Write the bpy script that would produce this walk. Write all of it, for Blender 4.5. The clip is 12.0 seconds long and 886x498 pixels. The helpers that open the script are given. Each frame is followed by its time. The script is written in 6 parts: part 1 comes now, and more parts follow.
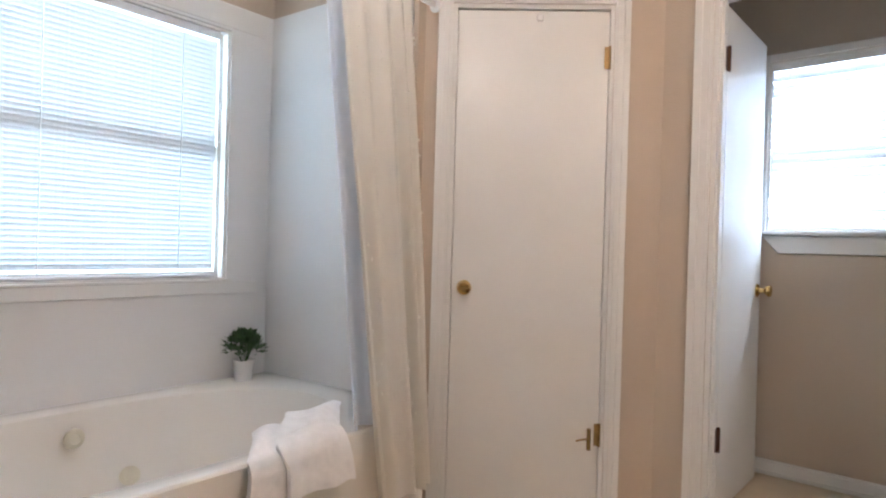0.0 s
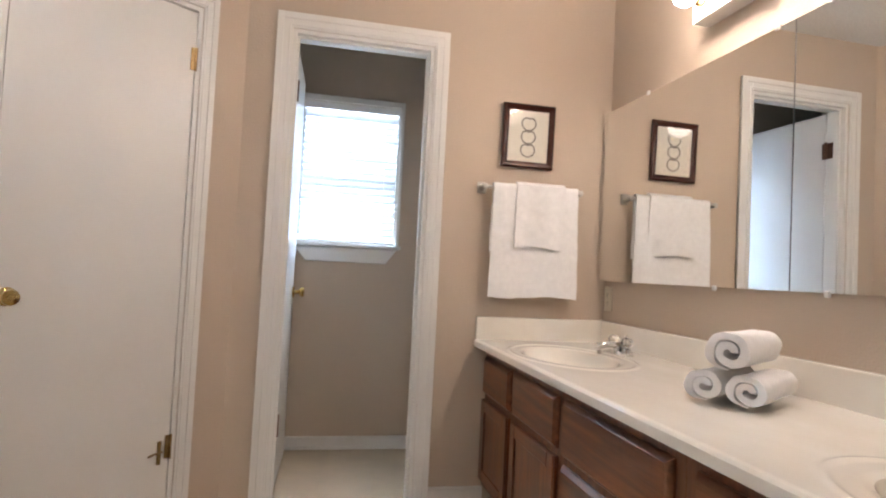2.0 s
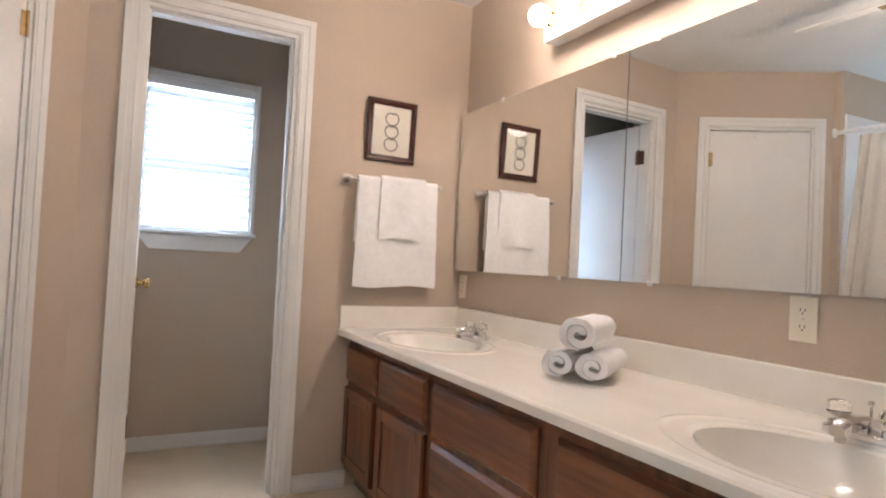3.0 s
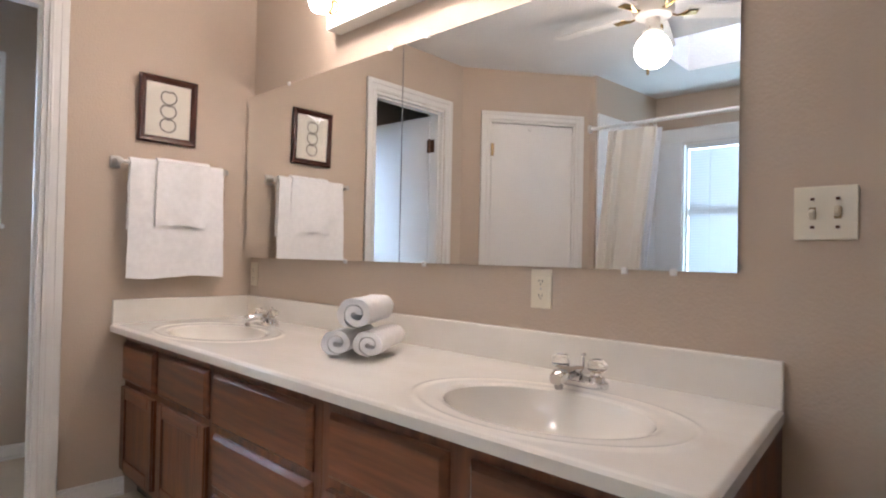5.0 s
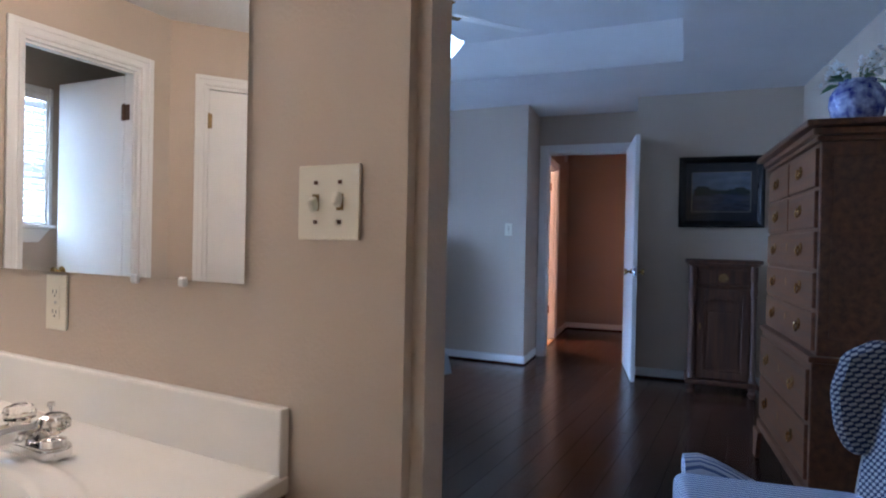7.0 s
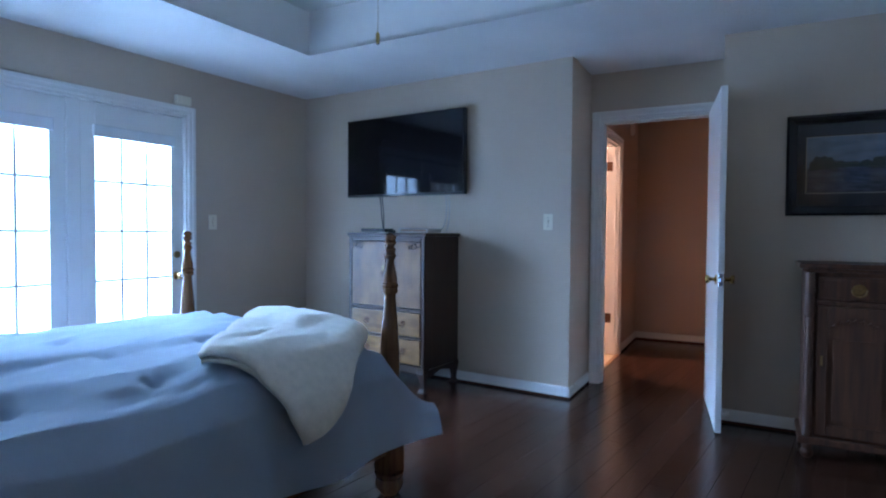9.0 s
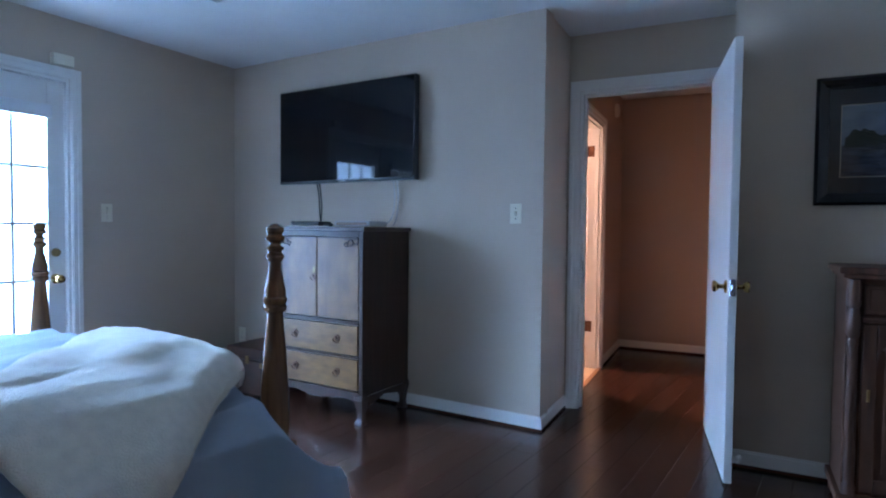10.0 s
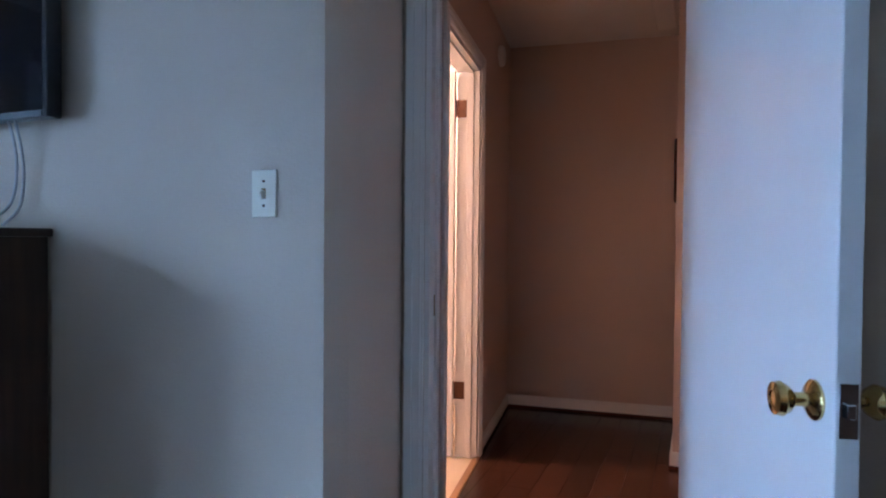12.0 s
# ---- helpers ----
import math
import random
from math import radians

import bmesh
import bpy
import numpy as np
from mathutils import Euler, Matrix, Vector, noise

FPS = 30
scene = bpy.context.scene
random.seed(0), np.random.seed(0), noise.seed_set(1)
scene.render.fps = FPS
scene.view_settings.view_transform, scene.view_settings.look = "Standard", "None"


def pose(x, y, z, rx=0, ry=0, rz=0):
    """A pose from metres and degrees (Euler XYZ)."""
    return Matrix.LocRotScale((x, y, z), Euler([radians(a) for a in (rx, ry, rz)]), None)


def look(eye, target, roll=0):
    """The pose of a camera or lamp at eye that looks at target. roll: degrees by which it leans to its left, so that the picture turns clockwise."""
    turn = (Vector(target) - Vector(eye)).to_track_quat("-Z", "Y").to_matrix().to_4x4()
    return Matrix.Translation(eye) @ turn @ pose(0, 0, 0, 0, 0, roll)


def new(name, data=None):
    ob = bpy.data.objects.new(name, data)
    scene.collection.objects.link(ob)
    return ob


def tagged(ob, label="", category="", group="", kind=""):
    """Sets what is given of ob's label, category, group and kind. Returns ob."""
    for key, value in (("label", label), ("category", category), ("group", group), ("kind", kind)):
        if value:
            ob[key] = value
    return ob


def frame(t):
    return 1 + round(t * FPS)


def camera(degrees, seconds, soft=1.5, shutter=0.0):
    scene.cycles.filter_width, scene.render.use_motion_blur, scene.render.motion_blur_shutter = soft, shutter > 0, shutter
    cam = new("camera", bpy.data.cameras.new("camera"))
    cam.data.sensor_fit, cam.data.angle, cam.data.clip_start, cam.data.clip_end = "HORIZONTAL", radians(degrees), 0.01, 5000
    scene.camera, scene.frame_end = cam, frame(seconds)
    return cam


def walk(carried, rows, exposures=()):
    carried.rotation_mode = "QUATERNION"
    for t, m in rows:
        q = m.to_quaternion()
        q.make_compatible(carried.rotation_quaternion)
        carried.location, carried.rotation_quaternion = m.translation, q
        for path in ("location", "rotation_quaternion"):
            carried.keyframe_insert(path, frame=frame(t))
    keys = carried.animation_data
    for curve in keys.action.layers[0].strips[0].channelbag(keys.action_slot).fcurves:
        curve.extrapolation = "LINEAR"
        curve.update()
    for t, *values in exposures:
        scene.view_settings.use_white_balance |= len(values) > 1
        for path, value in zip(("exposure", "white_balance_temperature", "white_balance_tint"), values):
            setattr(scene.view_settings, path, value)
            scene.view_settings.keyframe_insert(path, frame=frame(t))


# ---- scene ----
cam = camera(74.1, 12.0, soft=2.1)
PATH = [
    (0, (0.455, 0.215, 1.056), (-0.829, 1.749, 1.049), 1.6),
    (0.5, (0.28, 0.18, 1.032), (-0.469, 2.034, 1.072), 2.2),
    (1, (0.162, 0.104, 1.028), (-0.158, 2.077, 1.086), 2.6),
    (1.5, (0.079, 0.026, 1.027), (0.112, 2.024, 1.093), 2.8),
    (2, (-0.046, -0.023, 1.042), (0.366, 1.932, 1.12), 2.9),
    (2.5, (-0.152, -0.054, 1.04), (0.532, 1.823, 1.125), 2.8),
    (3, (-0.199, -0.067, 1.064), (0.736, 1.7, 1.116), 2.9),
    (3.5, (-0.198, -0.081, 1.065), (0.938, 1.564, 1.093), 2.8),
    (5.3, (-0.103, -0.205, 1.06), (1.397, 1.117, 1.068), 1.5),
    (5.5, (-0.063, -0.219, 1.059), (1.491, 1.041, 1.052), 1.9),
    (6, (0.1, -0.326, 1.066), (1.772, 0.771, 1.06), 1.7),
    (6.5, (0.322, -0.404, 1.077), (2.07, 0.568, 1.07), 1.4),
    (7, (0.602, -0.473, 1.11), (2.367, 0.468, 1.094), 1.2),
    (7.2, (0.729, -0.512, 1.11), (2.489, 0.437, 1.091), 1.1),
    (8.8, (1.734, -0.307, 1.179), (3.374, 0.836, 1.118), 0.3),
    (9, (1.866, -0.272, 1.187), (3.491, 0.892, 1.128), 0.4),
    (9.5, (2.239, -0.13, 1.187), (3.857, 1.043, 1.114), 0.3),
    (10, (2.653, 0.014, 1.171), (4.313, 1.127, 1.101), 0.6),
    (10.5, (3.127, 0.166, 1.15), (4.861, 1.16, 1.08), 0.6),
    (11, (3.607, 0.323, 1.156), (5.399, 1.209, 1.087), 0.7),
    (11.5, (4.103, 0.469, 1.151), (5.935, 1.271, 1.094), 0.7),
    (12, (4.6, 0.6, 1.158), (6.433, 1.398, 1.119), 0.5),
]
walk(cam, [(t, look(eye, target, roll)) for t, eye, target, roll in PATH], [(0, 0.0, 6500, 15), (1.5, -0.08, 6500, 14), (3.7, -0.08, 6450, 16), (5.5, -0.16, 6050, 16), (7.2, -0.05, 6050, 16), (9, 0.02, 6050, 9), (12, -0.02, 6080, 10)])

# ---- world, light, exposure ----
world = bpy.data.worlds.new("sky")
scene.world = world
world.use_nodes = True
wn = world.node_tree
sky = wn.nodes.new("ShaderNodeTexSky")
sky.sky_type, sky.sun_disc = "NISHITA", False
sky.sun_elevation, sky.sun_rotation = radians(40), radians(200)
wn.links.new(sky.outputs[0], wn.nodes["Background"].inputs[0])
wn.nodes["Background"].inputs[1].default_value = 0.1


def sun_lamp():
    d = bpy.data.lights.new("sun", "SUN")
    d.energy, d.angle, d.color = 0.8, radians(15), (1.0, 0.96, 0.9)
    o = new("sun", d)
    o.matrix_world = look((-6, -20, 22), (0, 0, 0))


def sky_lamp(name, eye, target, w, h, watts, colour):
    d = bpy.data.lights.new(name, "AREA")
    d.shape, d.size, d.size_y, d.energy, d.color = "RECTANGLE", w, h, watts, colour
    o = new(name, d)
    o.matrix_world = look(eye, target)
    return o


sun_lamp()
sky_lamp("tub_window_daylight", (-2.32, 0.98, 1.42), (0, 0.98, 1.42), 1.5, 1.3, 84, (0.56, 0.82, 1.0))
sky_lamp("skylight_daylight", (-1.13, 0.92, 2.93), (-1.13, 0.92, 0), 0.6, 0.9, 680, (0.90, 0.93, 1.0))
sky_lamp("toilet_window_daylight", (0.105, 3.72, 1.60), (0.105, 0, 1.60), 0.75, 1.0, 140, (0.62, 0.81, 1.0))
sky_lamp("french_door_daylight", (3.90, 4.9, 1.6), (3.85, 2.25, 0.6), 3.5, 3.2, 880, (0.335, 0.565, 1.0))
# extra fill lamp standing in for high sky, added to brighten the bed top
sky_lamp("patio_sky_fill", (3.55, 5.8, 2.7), (3.2, 2.3, 0.65), 3.6, 1.6, 1850, (0.36, 0.60, 1.0))

# ---- materials ----


def mat(name, colour, rough=0.5, metal=0.0, var=0.06, scale=6.0, bump=0.0, bscale=120.0, spec=0.5, stretch=None, dark=None, rvar=0.0, rand=0.0, alpha=None, coat=0.0, sheen=0.0):
    """A surface with two scales of colour variation and fine relief."""
    m = bpy.data.materials.new(name)
    m.use_nodes = True
    nt = m.node_tree
    b = nt.nodes["Principled BSDF"]
    b.inputs["Roughness"].default_value = rough
    b.inputs["Metallic"].default_value = metal
    b.inputs["Specular IOR Level"].default_value = spec
    b.inputs["Coat Weight"].default_value = coat
    b.inputs["Sheen Weight"].default_value = sheen
    co = nt.nodes.new("ShaderNodeTexCoord")
    mp = nt.nodes.new("ShaderNodeMapping")
    nt.links.new(co.outputs["Object"], mp.inputs[0])
    if stretch:
        mp.inputs["Scale"].default_value = stretch
    n1 = nt.nodes.new("ShaderNodeTexNoise")
    n1.inputs["Scale"].default_value, n1.inputs["Detail"].default_value = scale, 6
    nt.links.new(mp.outputs[0], n1.inputs[0])
    ramp = nt.nodes.new("ShaderNodeValToRGB")
    lo = dark or tuple(c * (1 - 2 * var) for c in colour)
    ramp.color_ramp.elements[0].color = (*lo, 1)
    ramp.color_ramp.elements[1].color = (*[min(1, c * (1 + var)) for c in colour], 1)
    ramp.color_ramp.elements[0].position, ramp.color_ramp.elements[1].position = 0.3, 0.7
    nt.links.new(n1.outputs[0], ramp.inputs[0])
    out = ramp.outputs[0]
    if rand:
        oi = nt.nodes.new("ShaderNodeObjectInfo")
        mr = nt.nodes.new("ShaderNodeMapRange")
        mr.inputs[3].default_value, mr.inputs[4].default_value = 1 - rand, 1 + rand
        nt.links.new(oi.outputs["Random"], mr.inputs[0])
        hs = nt.nodes.new("ShaderNodeHueSaturation")
        nt.links.new(mr.outputs[0], hs.inputs["Value"])
        nt.links.new(out, hs.inputs["Color"])
        out = hs.outputs[0]
    nt.links.new(out, b.inputs["Base Color"])
    if rvar:
        mr = nt.nodes.new("ShaderNodeMapRange")
        mr.inputs[3].default_value, mr.inputs[4].default_value = max(0, rough - rvar), rough + rvar
        nt.links.new(n1.outputs[0], mr.inputs[0])
        nt.links.new(mr.outputs[0], b.inputs["Roughness"])
    if bump:
        n2 = nt.nodes.new("ShaderNodeTexNoise")
        n2.inputs["Scale"].default_value, n2.inputs["Detail"].default_value = bscale, 3
        nt.links.new(mp.outputs[0], n2.inputs[0])
        bp = nt.nodes.new("ShaderNodeBump")
        bp.inputs["Strength"].default_value, bp.inputs["Distance"].default_value = bump, 0.004
        nt.links.new(n2.outputs[0], bp.inputs["Height"])
        nt.links.new(bp.outputs[0], b.inputs["Normal"])
    return m


def glow(name, colour, strength):
    m = bpy.data.materials.new(name)
    m.use_nodes = True
    b = m.node_tree.nodes["Principled BSDF"]
    b.inputs["Base Color"].default_value = (*colour, 1)
    b.inputs["Emission Color"].default_value = (*colour, 1)
    b.inputs["Emission Strength"].default_value = strength
    return m


def see_through(name, colour, thin, rough=0.6):
    """Cloth or plastic that lets part of the light through."""
    m = bpy.data.materials.new(name)
    m.use_nodes = True
    nt = m.node_tree
    b = nt.nodes["Principled BSDF"]
    b.inputs["Base Color"].default_value, b.inputs["Roughness"].default_value = (*colour, 1), rough
    tr = nt.nodes.new("ShaderNodeBsdfTranslucent")
    tr.inputs[0].default_value = (*colour, 1)
    mix = nt.nodes.new("ShaderNodeMixShader")
    mix.inputs[0].default_value = thin
    nt.links.new(b.outputs[0], mix.inputs[1])
    nt.links.new(tr.outputs[0], mix.inputs[2])
    n = nt.nodes.new("ShaderNodeTexNoise")
    n.inputs["Scale"].default_value = 90
    co = nt.nodes.new("ShaderNodeTexCoord")
    nt.links.new(co.outputs["Object"], n.inputs[0])
    bp = nt.nodes.new("ShaderNodeBump")
    bp.inputs["Strength"].default_value, bp.inputs["Distance"].default_value = 0.25, 0.003
    nt.links.new(n.outputs[0], bp.inputs["Height"])
    nt.links.new(bp.outputs[0], b.inputs["Normal"])
    nt.links.new(mix.outputs[0], nt.nodes["Material Output"].inputs[0])
    return m


def glass_mat(name, tint=(1, 1, 1), rough=0.0):
    m = bpy.data.materials.new(name)
    m.use_nodes = True
    b = m.node_tree.nodes["Principled BSDF"]
    b.inputs["Base Color"].default_value = (*tint, 1)
    b.inputs["Roughness"].default_value, b.inputs["Transmission Weight"].default_value, b.inputs["IOR"].default_value = rough, 1.0, 1.45
    return m


def wood_mat(name, light, dark, rough=0.35, axis="z", scale=1.0, rand=0.0, coat=0.0):
    s = {"x": (0.9, 14, 14), "y": (14, 0.9, 14), "z": (14, 14, 0.9)}[axis]
    return mat(name, light, rough, 0, 0.1, 2.6 * scale, 0.18, 9, 0.5, s, dark, 0.08, rand, None, coat)


WALL = mat("tan wall paint", (0.548, 0.446, 0.347), 0.75, 0, 0.03, 1.4, 0.35, 130)
HALLWALL = mat("tan hall paint", (0.54, 0.42, 0.35), 0.75, 0, 0.03, 1.4, 0.35, 130)
CEIL = mat("textured ceiling paint", (0.74, 0.72, 0.69), 0.9, 0, 0.03, 2, 0.9, 60)
TRIM = mat("white gloss trim paint", (0.80, 0.785, 0.75), 0.35, 0, 0.02, 3, 0.06, 60)
DOORW = mat("white painted door", (0.80, 0.78, 0.74), 0.32, 0, 0.02, 2.5, 0.10, 40)
SURR = mat("white acrylic surround", (0.83, 0.82, 0.80), 0.06, 0, 0.01, 2, 0.02, 8)
TUBM = mat("almond tub acrylic", (0.84, 0.80, 0.73), 0.14, 0, 0.015, 2)
MARBLE = mat("cream cultured marble", (0.86, 0.825, 0.755), 0.09, 0, 0.03, 7, 0, 100, 0.5, (1, 0.4, 1), (0.82, 0.77, 0.68))
OAK = wood_mat("stained oak cabinet", (0.19, 0.068, 0.026), (0.075, 0.024, 0.010), 0.33, "z")
OAKH = wood_mat("stained oak drawer", (0.21, 0.075, 0.029), (0.08, 0.026, 0.011), 0.33, "y")
WALN = wood_mat("dark walnut", (0.050, 0.023, 0.013), (0.028, 0.013, 0.008), 0.36, "z")
BURL = mat("burl veneer", (0.22, 0.11, 0.042), 0.36, 0, 0.1, 9, 0.05, 60, 0.5, (1, 1, 0.5), (0.10, 0.045, 0.02))
GOLDW = mat("golden birdseye veneer", (0.21, 0.105, 0.033), 0.3, 0, 0.1, 26, 0.05, 80, 0.5, (1, 0.35, 1), (0.12, 0.055, 0.017))
CHERRY = wood_mat("chest cherry wood", (0.17, 0.068, 0.028), (0.07, 0.026, 0.012), 0.38, "x")
CABW = wood_mat("carved oak", (0.11, 0.042, 0.019), (0.045, 0.017, 0.009), 0.5, "z")
POSTW = wood_mat("turned bedpost wood", (0.20, 0.085, 0.032), (0.09, 0.036, 0.015), 0.22, "z")
PLANK = wood_mat("dark hardwood plank", (0.062, 0.024, 0.014), (0.032, 0.012, 0.007), 0.2, "x", 1.0, 0.35)
VINYL = mat("beige vinyl floor", (0.62, 0.51, 0.37), 0.35, 0, 0.05, 5, 0.05, 40)
CHROME = mat("chrome", (0.75, 0.75, 0.76), 0.08, 1.0, 0.02)
NICKEL = mat("brushed nickel", (0.55, 0.53, 0.50), 0.3, 1.0, 0.04)
BRASS = mat("polished brass", (0.62, 0.44, 0.18), 0.16, 1.0, 0.05)
OLDBR = mat("aged brass", (0.33, 0.22, 0.10), 0.35, 1.0, 0.15, 40)
BRONZE = mat("dark bronze hinge", (0.13, 0.065, 0.04), 0.4, 0.8, 0.1, 30)
IVORY = mat("ivory plastic", (0.76, 0.70, 0.56), 0.35, 0, 0.01)
DARKP = mat("dark slot", (0.03, 0.028, 0.025), 0.6, 0, 0.05)
MIRROR = mat("silvered mirror", (0.90, 0.91, 0.90), 0.0, 1.0, 0.0)
TERRY = mat("white terry cloth", (0.90, 0.885, 0.875), 0.95, 0, 0.025, 40, 0.25, 260, 0.2)
FRAMEW = mat("dark mahogany frame", (0.055, 0.016, 0.010), 0.25, 0, 0.15, 12)
PAPER = mat("cream print paper", (0.72, 0.67, 0.57), 0.8, 0, 0.03, 12)
PRINT = mat("grey wreath print", (0.22, 0.19, 0.16), 0.8, 0, 0.3, 90)
SLAT = see_through("white blind slat", (0.84, 0.87, 0.90), 0.017, 0.45)
BLINDR = mat("blind rail", (0.78, 0.79, 0.80), 0.4, 0, 0.02)
SHEER = see_through("cream curtain cloth", (0.94, 0.91, 0.85), 0.55, 0.8)
LINER = see_through("clear white liner", (0.86, 0.88, 0.92), 0.5, 0.3)
PANE = glass_mat("window pane")
ACRYL = glass_mat("clear acrylic knob", (0.97, 0.96, 0.93), 0.02)
BULB = glow("lit bulb", (1.0, 0.87, 0.77), 76.0)
GLOBE = glow("lit opal globe", (1.0, 0.88, 0.78), 40.0)
BEDGLOBE = glow("lit fan shade", (0.55, 0.77, 1.0), 5.0)
HALLBULB = glow("lit hall bulb", (1.0, 0.58, 0.44), 600.0)
FANW = mat("white fan blade", (0.78, 0.75, 0.70), 0.4, 0, 0.03)
TVB = mat("glossy black screen", (0.003, 0.003, 0.005), 0.06, 0, 0.05, spec=0.28)
BLACKP = mat("black plastic", (0.012, 0.012, 0.014), 0.35, 0, 0.1)
GREYP = mat("grey plastic", (0.45, 0.42, 0.40), 0.4, 0, 0.03)
DUVET = mat("slate blue quilt cotton", (0.57, 0.65, 0.75), 0.9, 0, 0.05, 4, 0.5, 220, 0.2, sheen=0.3)
FLEECE = mat("cream fleece", (0.74, 0.68, 0.58), 0.95, 0, 0.05, 30, 0.8, 200, 0.1, sheen=0.5)
LEAFM = mat("plant leaf", (0.07, 0.15, 0.05), 0.5, 0, 0.3, 40)
POTW = mat("white ceramic", (0.80, 0.79, 0.77), 0.25, 0, 0.02)
LEATHER = mat("brown leather", (0.075, 0.032, 0.018), 0.45, 0, 0.2, 10, 0.3, 60)
PORC = mat("blue and white porcelain", (0.55, 0.62, 0.82), 0.12, 0, 0.0, 34, 0, 1, 0.5, None, (0.006, 0.014, 0.24))
PETAL = mat("white blossom", (0.75, 0.74, 0.70), 0.7, 0, 0.05, 30)
LAWN = mat("lawn", (0.10, 0.16, 0.05), 0.9, 0, 0.3, 2, 0.5, 30)

# ---- mesh helpers ----


def obj(name, bm, material, parent=None, smooth=False):
    me = bpy.data.meshes.new(name)
    bmesh.ops.recalc_face_normals(bm, faces=bm.faces)
    bm.to_mesh(me)
    bm.free()
    me.materials.append(material)
    if smooth:
        for p in me.polygons:
            p.use_smooth = True
        me.set_sharp_from_angle(angle=radians(38))
    o = new(name, me)
    if parent is not None:
        o.parent = parent
    return o


def part(name, bm, material, parent, label="", smooth=False):
    o = obj(name, bm, material, parent, smooth)
    return tagged(o, label) if label else o


def thing(name, label, category, m=None, group=""):
    o = tagged(new(name), label, category, group)
    o.empty_display_size = 0.05
    if m is not None:
        o.matrix_world = m
    return o


def struct(name, bm, material, label="", smooth=False):
    return tagged(obj(name, bm, material, None, smooth), label, "", "", "structure")


def box(x0, x1, y0, y1, z0, z1, bevel=0.0, seg=1, bm=None):
    b = bmesh.new()
    bmesh.ops.create_cube(b, size=1)
    for v in b.verts:
        v.co = Vector((x0 + (v.co.x + 0.5) * (x1 - x0), y0 + (v.co.y + 0.5) * (y1 - y0), z0 + (v.co.z + 0.5) * (z1 - z0)))
    if bevel:
        bmesh.ops.bevel(b, geom=list(b.edges), offset=bevel, segments=seg, profile=0.6, affect="EDGES", clamp_overlap=True)
    return b if bm is None else add(bm, b)


def add(bm, other, m=None):
    """Joins another bmesh into bm."""
    if m is not None:
        bmesh.ops.transform(other, matrix=m, verts=other.verts)
    me = bpy.data.meshes.new("tmp")
    other.to_mesh(me)
    other.free()
    bm.from_mesh(me)
    bpy.data.meshes.remove(me)
    return bm


def moved(bm, m):
    bmesh.ops.transform(bm, matrix=m, verts=bm.verts)
    return bm


def lathe(profile, seg=20, bm=None, m=None):
    """A turned shape round z from (radius, height) pairs."""
    b = bmesh.new()
    rings = []
    for r, z in profile:
        if r < 1e-5:
            rings.append([b.verts.new((0, 0, z))])
        else:
            rings.append([b.verts.new((r * math.cos(2 * math.pi * k / seg), r * math.sin(2 * math.pi * k / seg), z)) for k in range(seg)])
    for a, c in zip(rings, rings[1:]):
        for k in range(seg):
            q = [a[k % len(a)], a[(k + 1) % len(a)], c[(k + 1) % len(c)], c[k % len(c)]]
            q = [v for n, v in enumerate(q) if v not in q[:n]]
            if len(q) > 2:
                b.faces.new(q)
    for ring in (rings[0], rings[-1]):
        if len(ring) > 2:
            b.faces.new(ring)
    if m is not None:
        moved(b, m)
    return b if bm is None else add(bm, b)


def tube(points, r, seg=8, bm=None):
    """A round bar along a line of points."""
    b = bmesh.new()
    pts = [Vector(p) for p in points]
    rings = []
    for i, p in enumerate(pts):
        d = (pts[min(i + 1, len(pts) - 1)] - pts[max(i - 1, 0)]).normalized()
        q = d.to_track_quat("Z", "Y")
        rr = r[i] if isinstance(r, (list, tuple)) else r
        rings.append([b.verts.new(p + q @ Vector((rr * math.cos(2 * math.pi * k / seg), rr * math.sin(2 * math.pi * k / seg), 0))) for k in range(seg)])
    for a, c in zip(rings, rings[1:]):
        for k in range(seg):
            b.faces.new((a[k], a[(k + 1) % seg], c[(k + 1) % seg], c[k]))
    b.faces.new(rings[0])
    b.faces.new(rings[-1])
    return b if bm is None else add(bm, b)


def sheet(nu, nv, fn, thick=0.0):
    """A surface from fn(u, v) with u, v in 0..1, optionally given thickness along its normals."""
    b = bmesh.new()
    g = [[b.verts.new(fn(i / nu, j / nv)) for j in range(nv + 1)] for i in range(nu + 1)]
    for i in range(nu):
        for j in range(nv):
            b.faces.new((g[i][j], g[i + 1][j], g[i + 1][j + 1], g[i][j + 1]))
    if thick:
        bmesh.ops.recalc_face_normals(b, faces=b.faces)
        bmesh.ops.solidify(b, geom=list(b.faces), thickness=thick)
    return b


def panel_wall(axis, at, thick, a0, a1, z0, z1, holes=()):
    """A wall in the plane axis = at, from a0 to a1 along the other axis, with holes (a, b, zlo, zhi)."""
    bm = bmesh.new()

    def piece(p, q, lo, hi):
        if q - p > 1e-4 and hi - lo > 1e-4:
            s = (at, at + thick) if thick > 0 else (at + thick, at)
            box(*(s + (p, q) if axis == "x" else (p, q) + s), lo, hi, bm=bm)

    cur = a0
    for a, b, lo, hi in sorted(holes):
        piece(cur, a, z0, z1)
        piece(a, b, z0, lo)
        piece(a, b, hi, z1)
        cur = b
    piece(cur, a1, z0, z1)
    return bm


